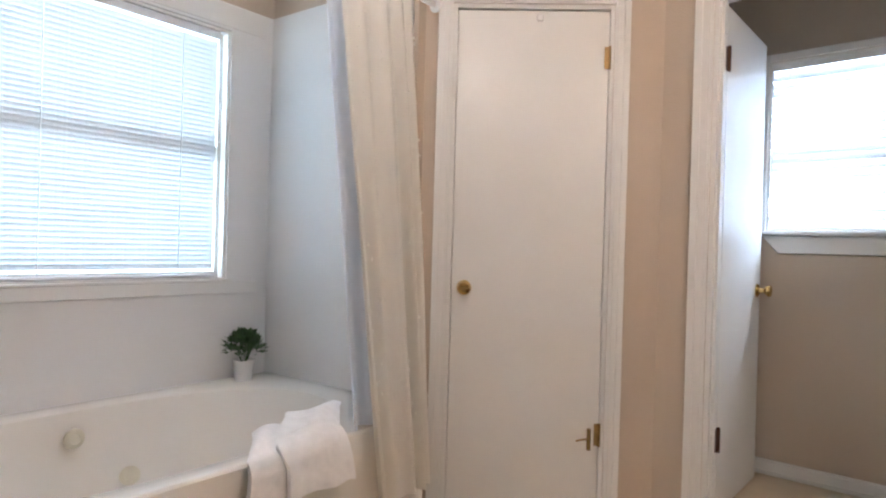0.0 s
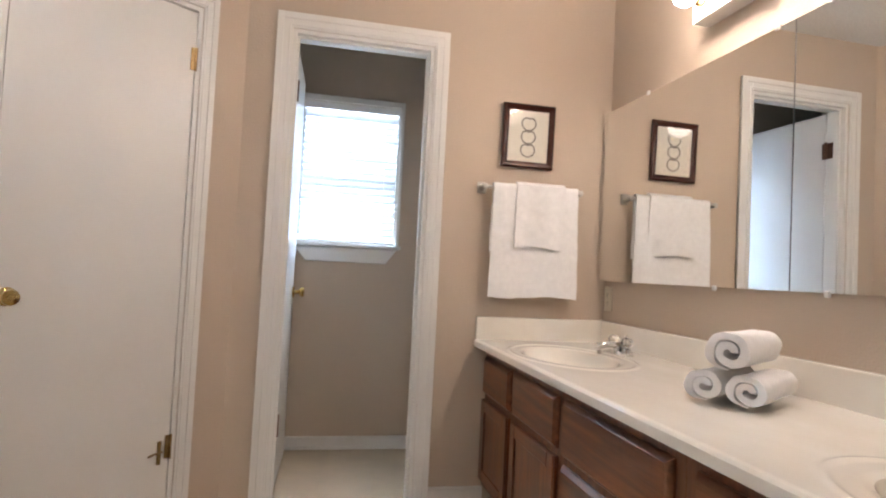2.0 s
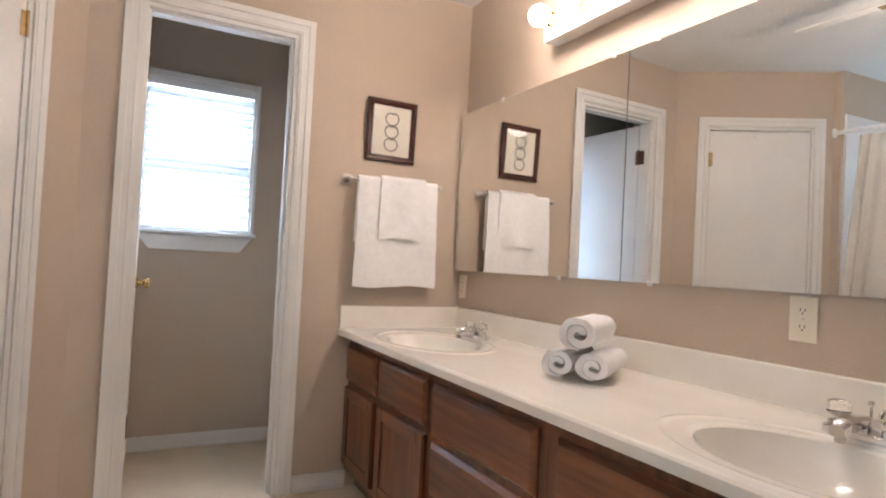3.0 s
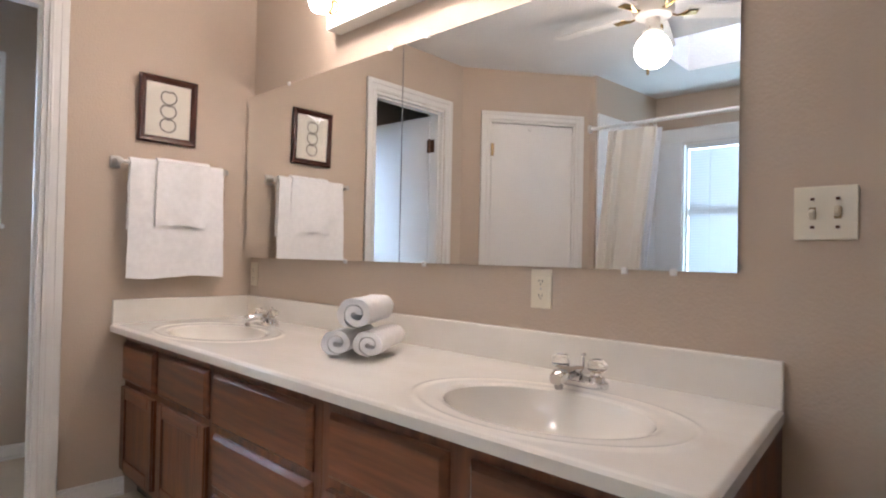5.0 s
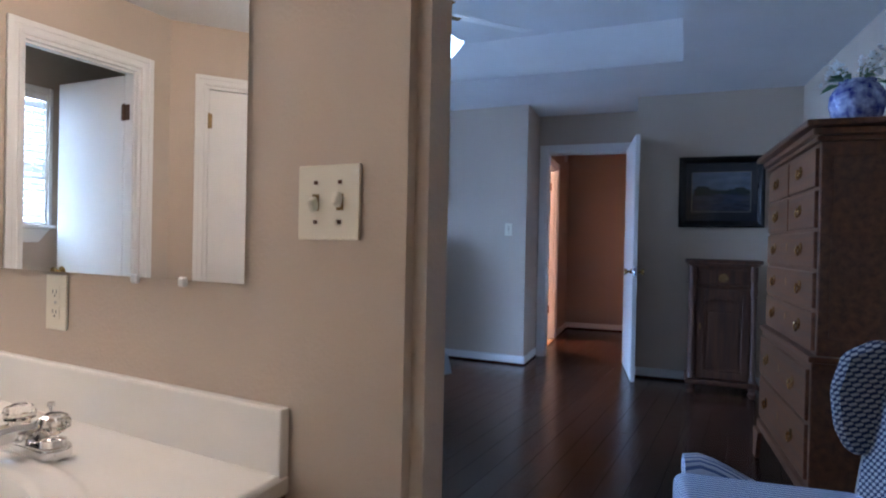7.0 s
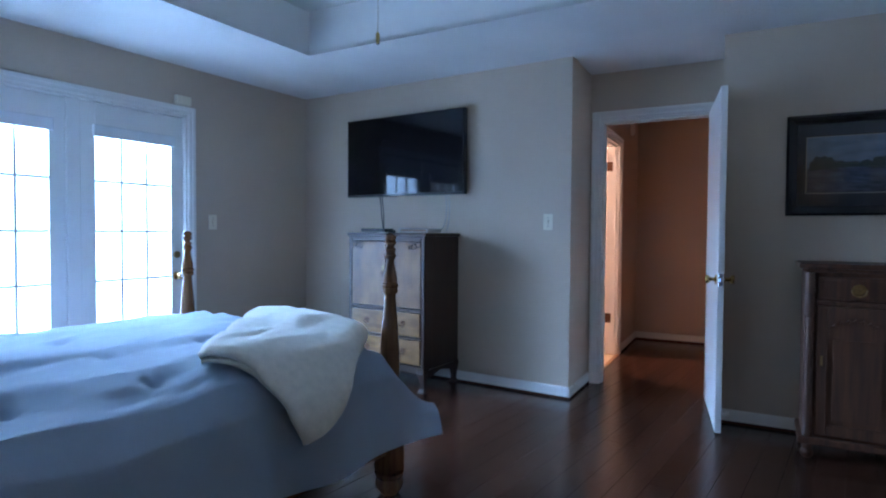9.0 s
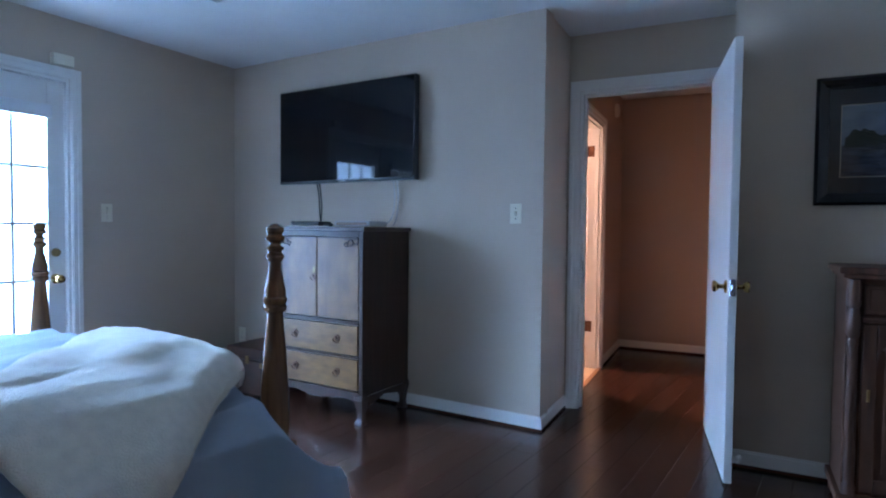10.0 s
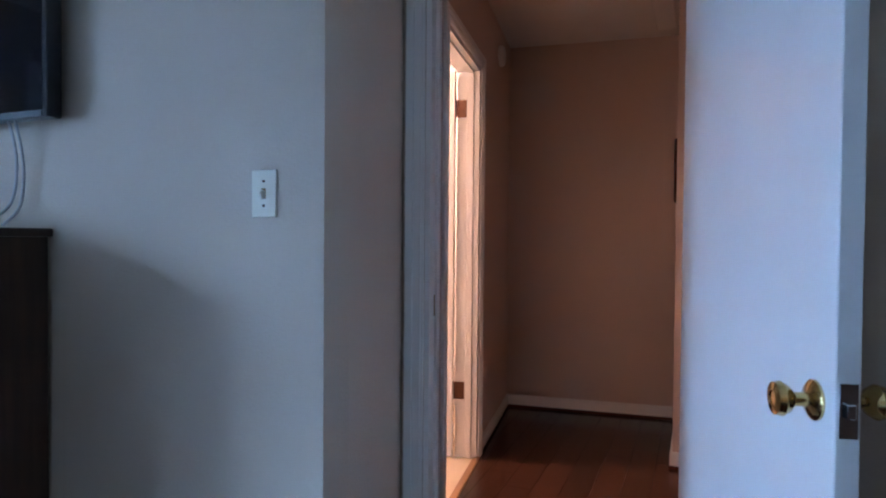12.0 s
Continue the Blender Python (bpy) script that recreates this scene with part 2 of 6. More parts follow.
def prism(outline, z0, z1, bevel=0.0, seg=2):
    """An upright solid from a plan outline."""
    b = bmesh.new()
    lo = [b.verts.new((x, y, z0)) for x, y in outline]
    hi = [b.verts.new((x, y, z1)) for x, y in outline]
    b.faces.new(lo)
    b.faces.new(hi)
    for k in range(len(lo)):
        b.faces.new((lo[k], lo[(k + 1) % len(lo)], hi[(k + 1) % len(lo)], hi[k]))
    if bevel:
        bmesh.ops.bevel(b, geom=list(b.edges), offset=bevel, segments=seg, affect="EDGES", clamp_overlap=True)
    return b


def plate(outline, depth, bevel=0.0):
    """A flat shape drawn in y, z, given depth along x from 0 to -depth."""
    b = bmesh.new()
    lo = [b.verts.new((0, y, z)) for y, z in outline]
    hi = [b.verts.new((-depth, y, z)) for y, z in outline]
    b.faces.new(lo)
    b.faces.new(hi)
    for k in range(len(lo)):
        b.faces.new((lo[k], lo[(k + 1) % len(lo)], hi[(k + 1) % len(lo)], hi[k]))
    if bevel:
        bmesh.ops.bevel(b, geom=list(b.edges), offset=bevel, segments=1, affect="EDGES", clamp_overlap=True)
    return b

# ---- the setting: bath, toilet room, bedroom, hall ----
CZ = 2.42
# frames of the walls that stand askew: each maps plan numbers to its wall
TUBEND = pose(-1.18, 1.95, 0, 0, 0, 5.2) @ pose(1.18, -1.95, 0)
TVW = pose(5.757, 1.41, 0, 0, 0, 2.8) @ pose(-5.78, -1.41, 0)
RETW = pose(5.757, 1.41, 0, 0, 0, 7.6)
DOORWALL = pose(6.297, 1.482, 0, 0, 0, 7.6)
PICW = pose(5.87, 0.455, 0, 0, 0, 7.0)
FRW = pose(5.63, 4.02, 0, 0, 0, 4.0) @ pose(-5.772, -4.05, 0)
HALLM = pose(7.535, 1.658, 0, 0, 0, 8.4) @ pose(-7.535, -1.62, 0)
TRAYM = pose(4.99, 0.0, 0, 0, 0, 5.5)


def plan(m, x, y):
    v = m @ Vector((x, y, 0))
    return (v.x, v.y)


def placed(o, m):
    o.matrix_world = m @ o.matrix_world
    return o


struct("ground", box(-60, 60, -60, 60, -0.35, -0.3), LAWN, "lawn round the house")
struct("floor_bath", box(-2.2, 1.37, -1.75, 3.8, -0.06, 0.0), VINYL, "beige sheet vinyl floor")
struct("subfloor_bedroom", box(1.371, 9.0, -1.9, 4.2, -0.08, -0.014), DARKP, "dark underlay below the planks")

struct("wall_bath_north", panel_wall("y", 2.59, 0.12, -0.44, 1.31, 0, CZ, [(-0.21, 0.42, 0, 2.07)]), WALL, "tan painted wall")
DIAG = pose(-1.20, 1.975, 0, 0, 0, 37.5)
w = struct("wall_closet", panel_wall("y", 0, 0.10, 0, 1.012, 0, CZ, [(0.156, 0.812, 0, 2.055)]), WALL, "tan diagonal closet wall")
w.matrix_world = DIAG
struct("wall_closet_back", box(-1.9, -0.8, 2.72, 2.8, 0, CZ), WALL)
struct("wall_bath_west", panel_wall("x", -2.05, -0.15, -1.75, 2.07, 0, CZ, [(0.20, 1.645, 0.875, 2.02)]), WALL, "tan painted wall")
placed(struct("wall_tub_end", box(-2.12, -1.16, 1.95, 2.07, 0, CZ), WALL, "tan painted wall"), TUBEND)
struct("wall_bath_south", box(-2.2, 1.31, -1.75, -1.63, 0, CZ), WALL, "tan painted wall")
bm = box(1.31, 1.415, -0.058, 3.95, 0, CZ)
es = [e for e in bm.edges if abs(e.verts[0].co.y + 0.058) < 1e-4 and abs(e.verts[1].co.y + 0.058) < 1e-4 and abs(e.verts[0].co.x - e.verts[1].co.x) < 1e-4]
bmesh.ops.bevel(bm, geom=es, offset=0.022, segments=6, affect="EDGES")
w = struct("wall_mirror", bm, WALL, "tan painted wall with a rounded end", True)
for p in w.data.polygons:
    p.use_smooth = p.area < 0.05
struct("wall_opening_south", box(1.31, 1.43, -1.9, -1.12, 0, CZ), WALL, "tan painted wall")
struct("wall_opening_header", box(1.31, 1.415, -1.12, -0.059, 2.14, CZ), WALL, "tan painted header")
struct("wall_toilet_north", panel_wall("y", 3.42, 0.14, -0.9, 1.31, 0, CZ, [(-0.178, 0.387, 1.18, 1.995)]), WALL, "tan painted wall")
struct("wall_toilet_west", box(-1.0, -0.9, 2.6, 3.56, 0, CZ), WALL, "tan painted wall")
struct("wall_toilet_east", box(1.19, 1.31, 2.71, 3.42, 0, CZ), WALL, "tan painted wall")
bm = bmesh.new()
for r in ((-2.2, -1.47, -1.75, 3.8), (-0.80, 1.43, -1.75, 3.8), (-1.47, -0.80, -1.75, 0.45), (-1.47, -0.80, 1.40, 3.8)):
    box(*r, CZ, CZ + 0.1, bm=bm)
struct("ceiling_bath", bm, CEIL, "white textured ceiling with a skylight well")
bm = bmesh.new()
for r in ((-1.5, -1.47, 0.42, 1.43), (-0.80, -0.77, 0.42, 1.43), (-1.47, -0.80, 0.42, 0.45), (-1.47, -0.80, 1.40, 1.43)):
    box(*r, CZ + 0.1, CZ + 0.55, bm=bm)
struct("skylight_well", bm, CEIL, "white skylight well")
struct("skylight_dome", box(-1.47, -0.80, 0.45, 1.40, CZ + 0.40, CZ + 0.41), LINER, "frosted skylight panel")

# bedroom shell
placed(struct("wall_bedroom_north", panel_wall("y", 4.05, 0.14, 1.38, 5.86, 0, CZ, [(2.90, 4.52, 0, 2.055)]), WALL, "tan grey painted wall"), FRW)
placed(struct("wall_tv", box(5.78, 5.90, 1.41, 4.05, 0, CZ), WALL, "tan grey painted wall"), TVW)
placed(struct("wall_return", box(0.121, 0.66, 0.002, 0.12, 0, CZ), WALL), RETW)
placed(struct("wall_bedroom_door", panel_wall("x", 0.0, 0.12, -1.14, 0.0, 0, CZ, [(-0.895, -0.075, 0, 2.06)]), WALL, "tan grey painted wall"), DOORWALL)
placed(struct("wall_return_south", box(0.121, 0.64, -0.12, -0.002, 0, CZ), WALL), PICW)
placed(struct("wall_picture", box(0.0, 0.12, -1.50, 0.0, 0, CZ), WALL, "tan grey painted wall"), PICW)
SOUTH = pose(6.06, -0.775, 0, 0, 0, 10)
w = struct("wall_bedroom_south", box(-4.75, -0.03, -0.12, 0, 0, CZ), WALL, "tan grey painted wall")
w.matrix_world = SOUTH
TX, TY, TZ = 3.05, 2.95, 2.72


def ceiling_ring():
    """The flat ceiling between the room's walls and the raised tray."""
    inner = [plan(TRAYM, *p) for p in ((-TX, 0), (0, 0), (0, TY), (-TX, TY))]
    outer = [(1.43, -1.9), (6.62, -1.9), (6.62, 4.2), (1.43, 4.2)]
    bm = bmesh.new()
    lo = [[bm.verts.new((*p, CZ)) for p in r] for r in (inner, outer)]
    hi = [[bm.verts.new((*p, CZ + 0.03)) for p in r] for r in (inner, outer)]
    for k in range(4):
        j = (k + 1) % 4
        bm.faces.new((lo[0][k], lo[0][j], lo[1][j], lo[1][k]))
        bm.faces.new((hi[0][k], hi[0][j], hi[1][j], hi[1][k]))
        bm.faces.new((lo[0][k], lo[0][j], hi[0][j], hi[0][k]))
        bm.faces.new((lo[1][k], lo[1][j], hi[1][j], hi[1][k]))
    return bm


struct("ceiling_bedroom", ceiling_ring(), CEIL, "textured ceiling round a raised tray")
bm = bmesh.new()
for r in ((-TX - 0.05, -TX, -0.05, TY + 0.05), (0, 0.05, -0.05, TY + 0.05), (-TX, 0, -0.05, 0), (-TX, 0, TY, TY + 0.05)):
    box(*r, CZ + 0.004, TZ, bm=bm)
placed(struct("ceiling_tray_sides", bm, TRIM, "white painted sides of the tray ceiling"), TRAYM)
placed(struct("ceiling_tray", box(-TX - 0.05, 0.05, -0.05, TY + 0.05, TZ + 0.001, TZ + 0.06), CEIL, "textured tray ceiling"), TRAYM)

# hall and the lit room beside it
HALLBITS = [
    struct("wall_hall_north", panel_wall("y", 1.62, 0.12, 6.43, 8.60, 0, 2.5, [(6.80, 7.49, 0, 2.04)]), HALLWALL, "tan hall wall"),
    struct("wall_hall_east", box(8.48, 8.60, 0.2, 1.62, 0, 2.5), HALLWALL, "tan hall wall"),
    struct("wall_side_room_west", box(6.42, 6.5, 1.74, 3.4, 0, 2.5), TRIM),
    struct("wall_side_room_north", box(6.5, 8.5, 3.3, 3.4, 0, 2.5), TRIM),
    struct("wall_side_room_east", box(8.4, 8.5, 1.74, 3.3, 0, 2.5), TRIM),
    struct("ceiling_side_room", box(6.42, 8.5, 1.74, 3.4, CZ, CZ + 0.08), CEIL),
    struct("floor_side_room", box(6.5, 8.4, 1.63, 3.3, -0.06, 0.002), VINYL, "pale vinyl floor"),
]
for o in HALLBITS:
    placed(o, HALLM)
struct("wall_hall_south", box(7.767, 8.60, 0.585, 0.705, 0, 2.5), HALLWALL, "tan hall wall")
struct("wall_hall_nook", box(6.5, 8.97, -0.62, -0.5, 0, 2.5), HALLWALL, "tan hall wall")
struct("wall_hall_nook_end", box(7.767, 7.89, -0.5, 0.585, 0, 2.5), HALLWALL, "tan hall wall")
struct("wall_hall_nook_west", box(6.62, 6.70, -0.5, 0.36, 0, 2.5), HALLWALL, "tan hall wall")
struct("ceiling_hall", box(6.34, 8.97, -0.62, 2.0, CZ + 0.032, CZ + 0.08), CEIL, "white textured hall ceiling")


def casing(name, w, h, m, cw=0.06, sides=True):
    """White moulded casing round an opening of width w and height h; x along the wall, -y into the room."""
    bm = bmesh.new()
    for lo, hi, d in ((0, cw, 0.011), (cw * 0.58, cw, 0.017), (cw * 0.12, cw * 0.26, 0.015)):
        box(-hi, -lo, -d, 0, 0, h + hi, 0.002, bm=bm)
        box(w + lo, w + hi, -d, 0, 0, h + hi, 0.002, bm=bm)
        box(-lo, w + lo, -d, 0, h + lo, h + hi, 0.002, bm=bm)
    o = struct(name, bm, TRIM, "white moulded door casing")
    o.matrix_world = m
    return o


def jamb(name, w, h, depth, m, stop=0.05):
    bm = bmesh.new()
    box(0, 0.018, 0.001, depth - 0.001, 0, h, 0.001, bm=bm)
    box(w - 0.018, w, 0.001, depth - 0.001, 0, h, 0.001, bm=bm)
    box(0.018, w - 0.018, 0.001, depth - 0.001, h - 0.018, h, 0.001, bm=bm)
    box(0.018, 0.029, stop, stop + 0.03, 0, h - 0.018, 0.001, bm=bm)
    box(w - 0.029, w - 0.018, stop, stop + 0.03, 0, h - 0.018, 0.001, bm=bm)
    box(0.029, w - 0.029, stop, stop + 0.03, h - 0.029, h - 0.018, 0.001, bm=bm)
    o = struct(name, bm, TRIM, "white painted door jamb")
    o.matrix_world = m
    return o


def knob_bm(out=0.062, r=0.027):
    """A round door knob on a rose, along -y from the door face at y = 0."""
    pr = [(0, 0), (r * 1.15, 0.0), (r * 1.15, 0.004), (r * 0.9, 0.009), (0.011, 0.012), (0.0105, out * 0.5), (r * 0.75, out * 0.62), (r, out * 0.8), (r * 0.92, out * 0.96), (r * 0.45, out), (r * 0.4, out * 0.97), (0, out * 0.97)]
    return lathe(pr, 20, m=pose(0, 0, 0, 90, 0, 0))


def hinge_bm():
    bm = box(-0.02, 0.02, -0.003, 0.0, -0.045, 0.045, 0.001)
    lathe([(0, -0.047), (0.0055, -0.047), (0.0055, 0.047), (0, 0.047)], 8, bm, Matrix.Translation((0, -0.006, 0)))
    return bm


def slab_door(name, label, w, h, m, knob_x, knob_z=0.9, knob_sides=(1,), hinge_x=None, hinge_z=(0.31, 1.85), hmat=None, kmat=None):
    """A flush door leaf: x along the leaf, front face at y = 0, thickness to +y."""
    o = tagged(thing(name, label, "door", m), "", "", "", "structure")
    part("leaf", box(0, w, 0, 0.035, 0.012, h, 0.002), DOORW, o)
    for s in knob_sides:
        k = part("door_knob", moved(knob_bm(), pose(knob_x, 0 if s > 0 else 0.035, knob_z, 0, 0, 0 if s > 0 else 180)), kmat or BRASS, o, "polished brass knob", True)
    if hinge_x is not None:
        for z in hinge_z:
            part("hinge", moved(hinge_bm(), pose(hinge_x, -0.001, z)), hmat or BRONZE, o, "metal butt hinge")
    return o


# toilet room door
NW = pose(-0.21, 2.59, 0)
casing("trim_toilet_door", 0.63, 2.07, NW, 0.068)
casing("trim_toilet_door_inside", 0.63, 2.07, pose(0.42, 2.71, 0, 0, 0, 180), 0.06)
jamb("jamb_toilet_door", 0.63, 2.07, 0.12, NW, 0.03)
d = slab_door("door_toilet", "white flush door standing open into the toilet room", 0.585, 2.045, pose(-0.192, 2.715, 0, 0, 0, 88), 0.53, 0.895, (1, -1))
for z in (0.32, 1.83):
    part("hinge", moved(box(-0.012, 0.022, -0.004, 0.0, -0.045, 0.045, 0.001), pose(-0.004, -0.001, z)), BRONZE, d, "dark bronze hinge leaf")
    part("hinge_knuckle", lathe([(0, -0.047), (0.008, -0.047), (0.008, 0.047), (0.005, 0.052), (0, 0.053)], 10, m=Matrix.Translation((-0.008, -0.008, z))), BRONZE, d, "dark bronze hinge knuckle", True)
    struct("hinge_leaf", box(-0.192, -0.1885, 2.664, 2.707, z - 0.045, z + 0.045, 0.001), BRONZE, "bronze hinge leaf on the jamb")
# closet door
casing("trim_closet_door", 0.656, 2.055, DIAG @ pose(0.156, 0, 0), 0.06)
jamb("jamb_closet_door", 0.656, 2.055, 0.10, DIAG @ pose(0.156, 0, 0), 0.045)
d = slab_door("door_closet", "white flush closet door, shut, with brass knob", 0.614, 2.03, DIAG @ pose(0.177, 0.006, 0), 0.052, 0.892, (1,), 0.616, (0.31, 1.84), OLDBR)
stop = tube([(0.576, -0.003, 0.29), (0.576, -0.03, 0.30), (0.541, -0.045, 0.302), (0.516, -0.05, 0.297)], 0.004, 8)
box(0.568, 0.584, -0.006, 0, 0.245, 0.335, 0.002, bm=stop)
part("hinge_stop", stop, OLDBR, d, "bronze hinge-pin stop")
part("catch", box(0.32, 0.345, -0.012, 0.0, 1.985, 2.012, 0.003), TRIM, d, "small white catch")

# bedroom door to the hall
BDW = DOORWALL @ pose(0, -0.075, 0, 0, 0, -90)
casing("trim_bedroom_door", 0.82, 2.06, BDW, 0.063)
casing("trim_bedroom_door_hall", 0.82, 2.06, DOORWALL @ pose(0.12, -0.895, 0, 0, 0, 90), 0.06)
jamb("jamb_bedroom_door", 0.82, 2.06, 0.12, BDW, 0.05)
d = slab_door("door_bedroom", "white flush bedroom door standing wide open", 0.825, 2.045, pose(6.385, 0.642, 0, 0, 0, 195.8), 0.768, 0.915, (1, -1), None)
part("latch_plate", box(0.8252, 0.8285, 0.005, 0.030, 0.875, 0.955, 0.0008), CHROME, d, "steel latch plate")
part("latch_bolt", box(0.825, 0.837, 0.011, 0.024, 0.905, 0.927, 0.002), CHROME, d)
placed(tagged(struct("strike_plate", box(0.045, 0.072, -0.0965, -0.0932, 0.90, 0.97, 0.0005), OLDBR), "brass strike plate on the jamb"), DOORWALL)
part("door_bumper", lathe([(0, 0), (0.012, 0), (0.012, 0.03), (0.02, 0.035), (0.02, 0.05), (0, 0.05)], 10, m=pose(0.74, 0.035, 0.1, -90, 0, 0)), TRIM, d)

# hall side door
HD = HALLM @ pose(6.80, 1.62, 0)
casing("trim_hall_door", 0.69, 2.04, HD, 0.06)
jamb("jamb_hall_door", 0.69, 2.04, 0.12, HD, 0.03)
d = slab_door("door_hall", "white flush door open into the lit side room", 0.64, 2.02, HALLM @ pose(7.465, 1.745, 0, 0, 0, 92), 0.59, 0.9, (1,))
for z in (0.355, 1.83):
    part("hinge", moved(box(-0.012, 0.022, -0.004, 0.0, -0.045, 0.045, 0.001), pose(0.0, 0.0005, z, 0, 0, 0)), BRONZE, d, "dark bronze hinge leaf")
    placed(struct("hinge_leaf", box(7.467, 7.4715, 1.69, 1.735, z - 0.045, z + 0.045, 0.001), BRONZE, "bronze hinge leaf on the jamb"), HALLM)
placed(struct("threshold", box(6.80, 7.49, 1.605, 1.64, -0.005, 0.008, 0.003), wood_mat("oak threshold", (0.36, 0.19, 0.08), (0.25, 0.12, 0.05), 0.4, "x"), "oak door threshold"), HALLM)


def skirting(name, p, q, m=None, h=0.088):
    """A baseboard from p to q with the wall on its left-hand side."""
    p, q = Vector((*p, 0)), Vector((*q, 0))
    n = (q - p).length
    bm = box(0, n, -0.013, -0.001, 0.018, h - 0.012, 0.001)
    box(0, n, -0.009, -0.001, h - 0.012, h, 0.003, bm=bm)
    o = struct(name, bm, TRIM, "white painted baseboard")
    o.matrix_world = pose(p.x, p.y, 0, 0, 0, math.degrees(math.atan2(q.y - p.y, q.x - p.x)))
    s = struct("shoe_strip", box(0, n, -0.016, -0.001, 0.0, 0.017, 0.003), PLANK if p.x > 1.4 else TRIM, "dark strip along the baseboard" if p.x > 1.4 else "white shoe strip")
    s.matrix_world = o.matrix_world.copy()


skirting("baseboard_tv", plan(TVW, 5.78, 4.04), plan(TVW, 5.78, 1.41))
skirting("baseboard_return", plan(RETW, -0.013, 0.0), plan(RETW, 0.53, 0.0))
skirting("baseboard_picture", plan(PICW, 0, 0), plan(PICW, 0, -1.24))
skirting("baseboard_bedroom_north", plan(FRW, 4.60, 4.05), plan(FRW, 5.76, 4.05))
skirting("baseboard_bedroom_west", plan(FRW, 1.43, 4.05), plan(FRW, 2.83, 4.05))
skirting("baseboard_hall_north", plan(HALLM, 7.555, 1.62), plan(HALLM, 8.48, 1.62))
skirting("baseboard_hall_east", plan(HALLM, 8.48, 1.62), plan(HALLM, 8.48, 0.55))
skirting("baseboard_hall_south", (8.60, 0.705), (7.767, 0.705))
skirting("baseboard_hall_nook", (7.767, 0.718), (7.767, -0.5))
skirting("baseboard_toilet_north", (-0.9, 3.42), (1.19, 3.42), None, 0.075)
skirting("baseboard_toilet_east", (1.19, 3.42), (1.19, 2.72), None, 0.075)
skirting("baseboard_bath_north", (0.49, 2.59), (0.74, 2.59), None, 0.08)
skirting("baseboard_opening", (1.31, 0.10), (1.31, -0.04), None, 0.08)


# ---- windows ----
def blind(name, label, x0, x1, z0, z1, m, pitch=0.024, width=0.025, tilt=62, rails=()):
    """A lowered slatted blind: x along it, slats turned by tilt."""
    o = thing(name, label, "blind", m)
    part("headrail", box(x0, x1, -0.02, 0.02, z1 - 0.035, z1, 0.002), BLINDR, o)
    part("bottom_rail", box(x0 + 0.002, x1 - 0.002, -0.014, 0.014, z0, z0 + 0.014, 0.003), BLINDR, o)
    me = None
    n = int((z1 - 0.045 - z0 - 0.02) / pitch)
    for k in range(n):
        z = z1 - 0.045 - pitch * (k + 0.5)
        if me is None:
            a = radians(tilt)
            b = sheet(1, 4, lambda u, v: Vector((x0 + 0.003 + u * (x1 - x0 - 0.006), (v - 0.5) * width * math.cos(a) + 0.0015 * math.sin(math.pi * v), (v - 0.5) * width * math.sin(a))))
            s = part("slat", b, SLAT, o, "", True)
            me = s.data
        else:
            s = new("slat", me)
            s.parent = o
        s.location = (0, 0, z)
    for f in (0.12, 0.5, 0.88) if x1 - x0 > 1 else (0.14, 0.86):
        x = x0 + f * (x1 - x0)
        part("ladder_cord", box(x - 0.0012, x + 0.0012, -0.0155, -0.0135, z0, z1 - 0.03), BLINDR, o)
    return o


def sash_window(name, label, w, z0, z1, m, rail=0.5, depth=0.10):
    """A two-sash window in an opening: x along the wall, y outwards."""
    o = tagged(thing(name, label, "window", m), "", "", "", "structure")
    fr = bmesh.new()
    for r in ((0, 0.03, z0, z1), (w - 0.03, w, z0, z1)):
        box(r[0], r[1], depth - 0.05, depth, r[2], r[3], 0.002, bm=fr)
    box(0.03, w - 0.03, depth - 0.05, depth, z0, z0 + 0.04, 0.002, bm=fr)
    box(0.03, w - 0.03, depth - 0.05, depth, z1 - 0.03, z1, 0.002, bm=fr)
    part("window_frame", fr, TRIM, o)
    zm = z0 + (z1 - z0) * rail
    part("meeting_rail", box(0.03, w - 0.03, depth - 0.045, depth - 0.01, zm - 0.030, zm + 0.030, 0.002), TRIM, o)
    for a, b in ((z0 + 0.04, zm - 0.022), (zm + 0.022, z1 - 0.03)):
        p = part("pane", box(0.03, w - 0.03, depth - 0.03, depth - 0.027, a, b), PANE, o)
        p.visible_shadow = False
    lin = bmesh.new()
    for r in ((-0.001, 0.012, z0, z1), (w - 0.012, w + 0.001, z0, z1)):
        box(r[0], r[1], 0.001, depth - 0.05, r[2], r[3], bm=lin)
    box(0.012, w - 0.012, 0.001, depth - 0.05, z1 - 0.012, z1 + 0.001, bm=lin)
    box(0.012, w - 0.012, 0.001, depth - 0.05, z0 - 0.001, z0 + 0.012, bm=lin)
    part("reveal", lin, TRIM, o)
    return o


TW = pose(-2.05, 0.20, 0, 0, 0, 90)
sash_window("window_tub", "white sash window above the tub", 1.445, 0.875, 2.02, TW, 0.51, 0.095)
blind("blind_tub", "white mini blind lowered over the tub window", 0.02, 1.40, 0.89, 2.005, TW @ pose(0, 0.028, 0), 0.0215, 0.026, -67)
bm = bmesh.new()
box(0.0, 1.60, -0.022, -0.013, 0.815, 0.870, 0.003, bm=bm)
box(-0.02, 1.48, -0.024, 0.028, 0.868, 0.882, 0.003, bm=bm)
box(0.0, 1.63, -0.020, -0.013, 2.03, 2.135, 0.003, bm=bm)
w = struct("trim_tub_window", bm, TRIM, "white window sill and head trim")
w.matrix_world = TW
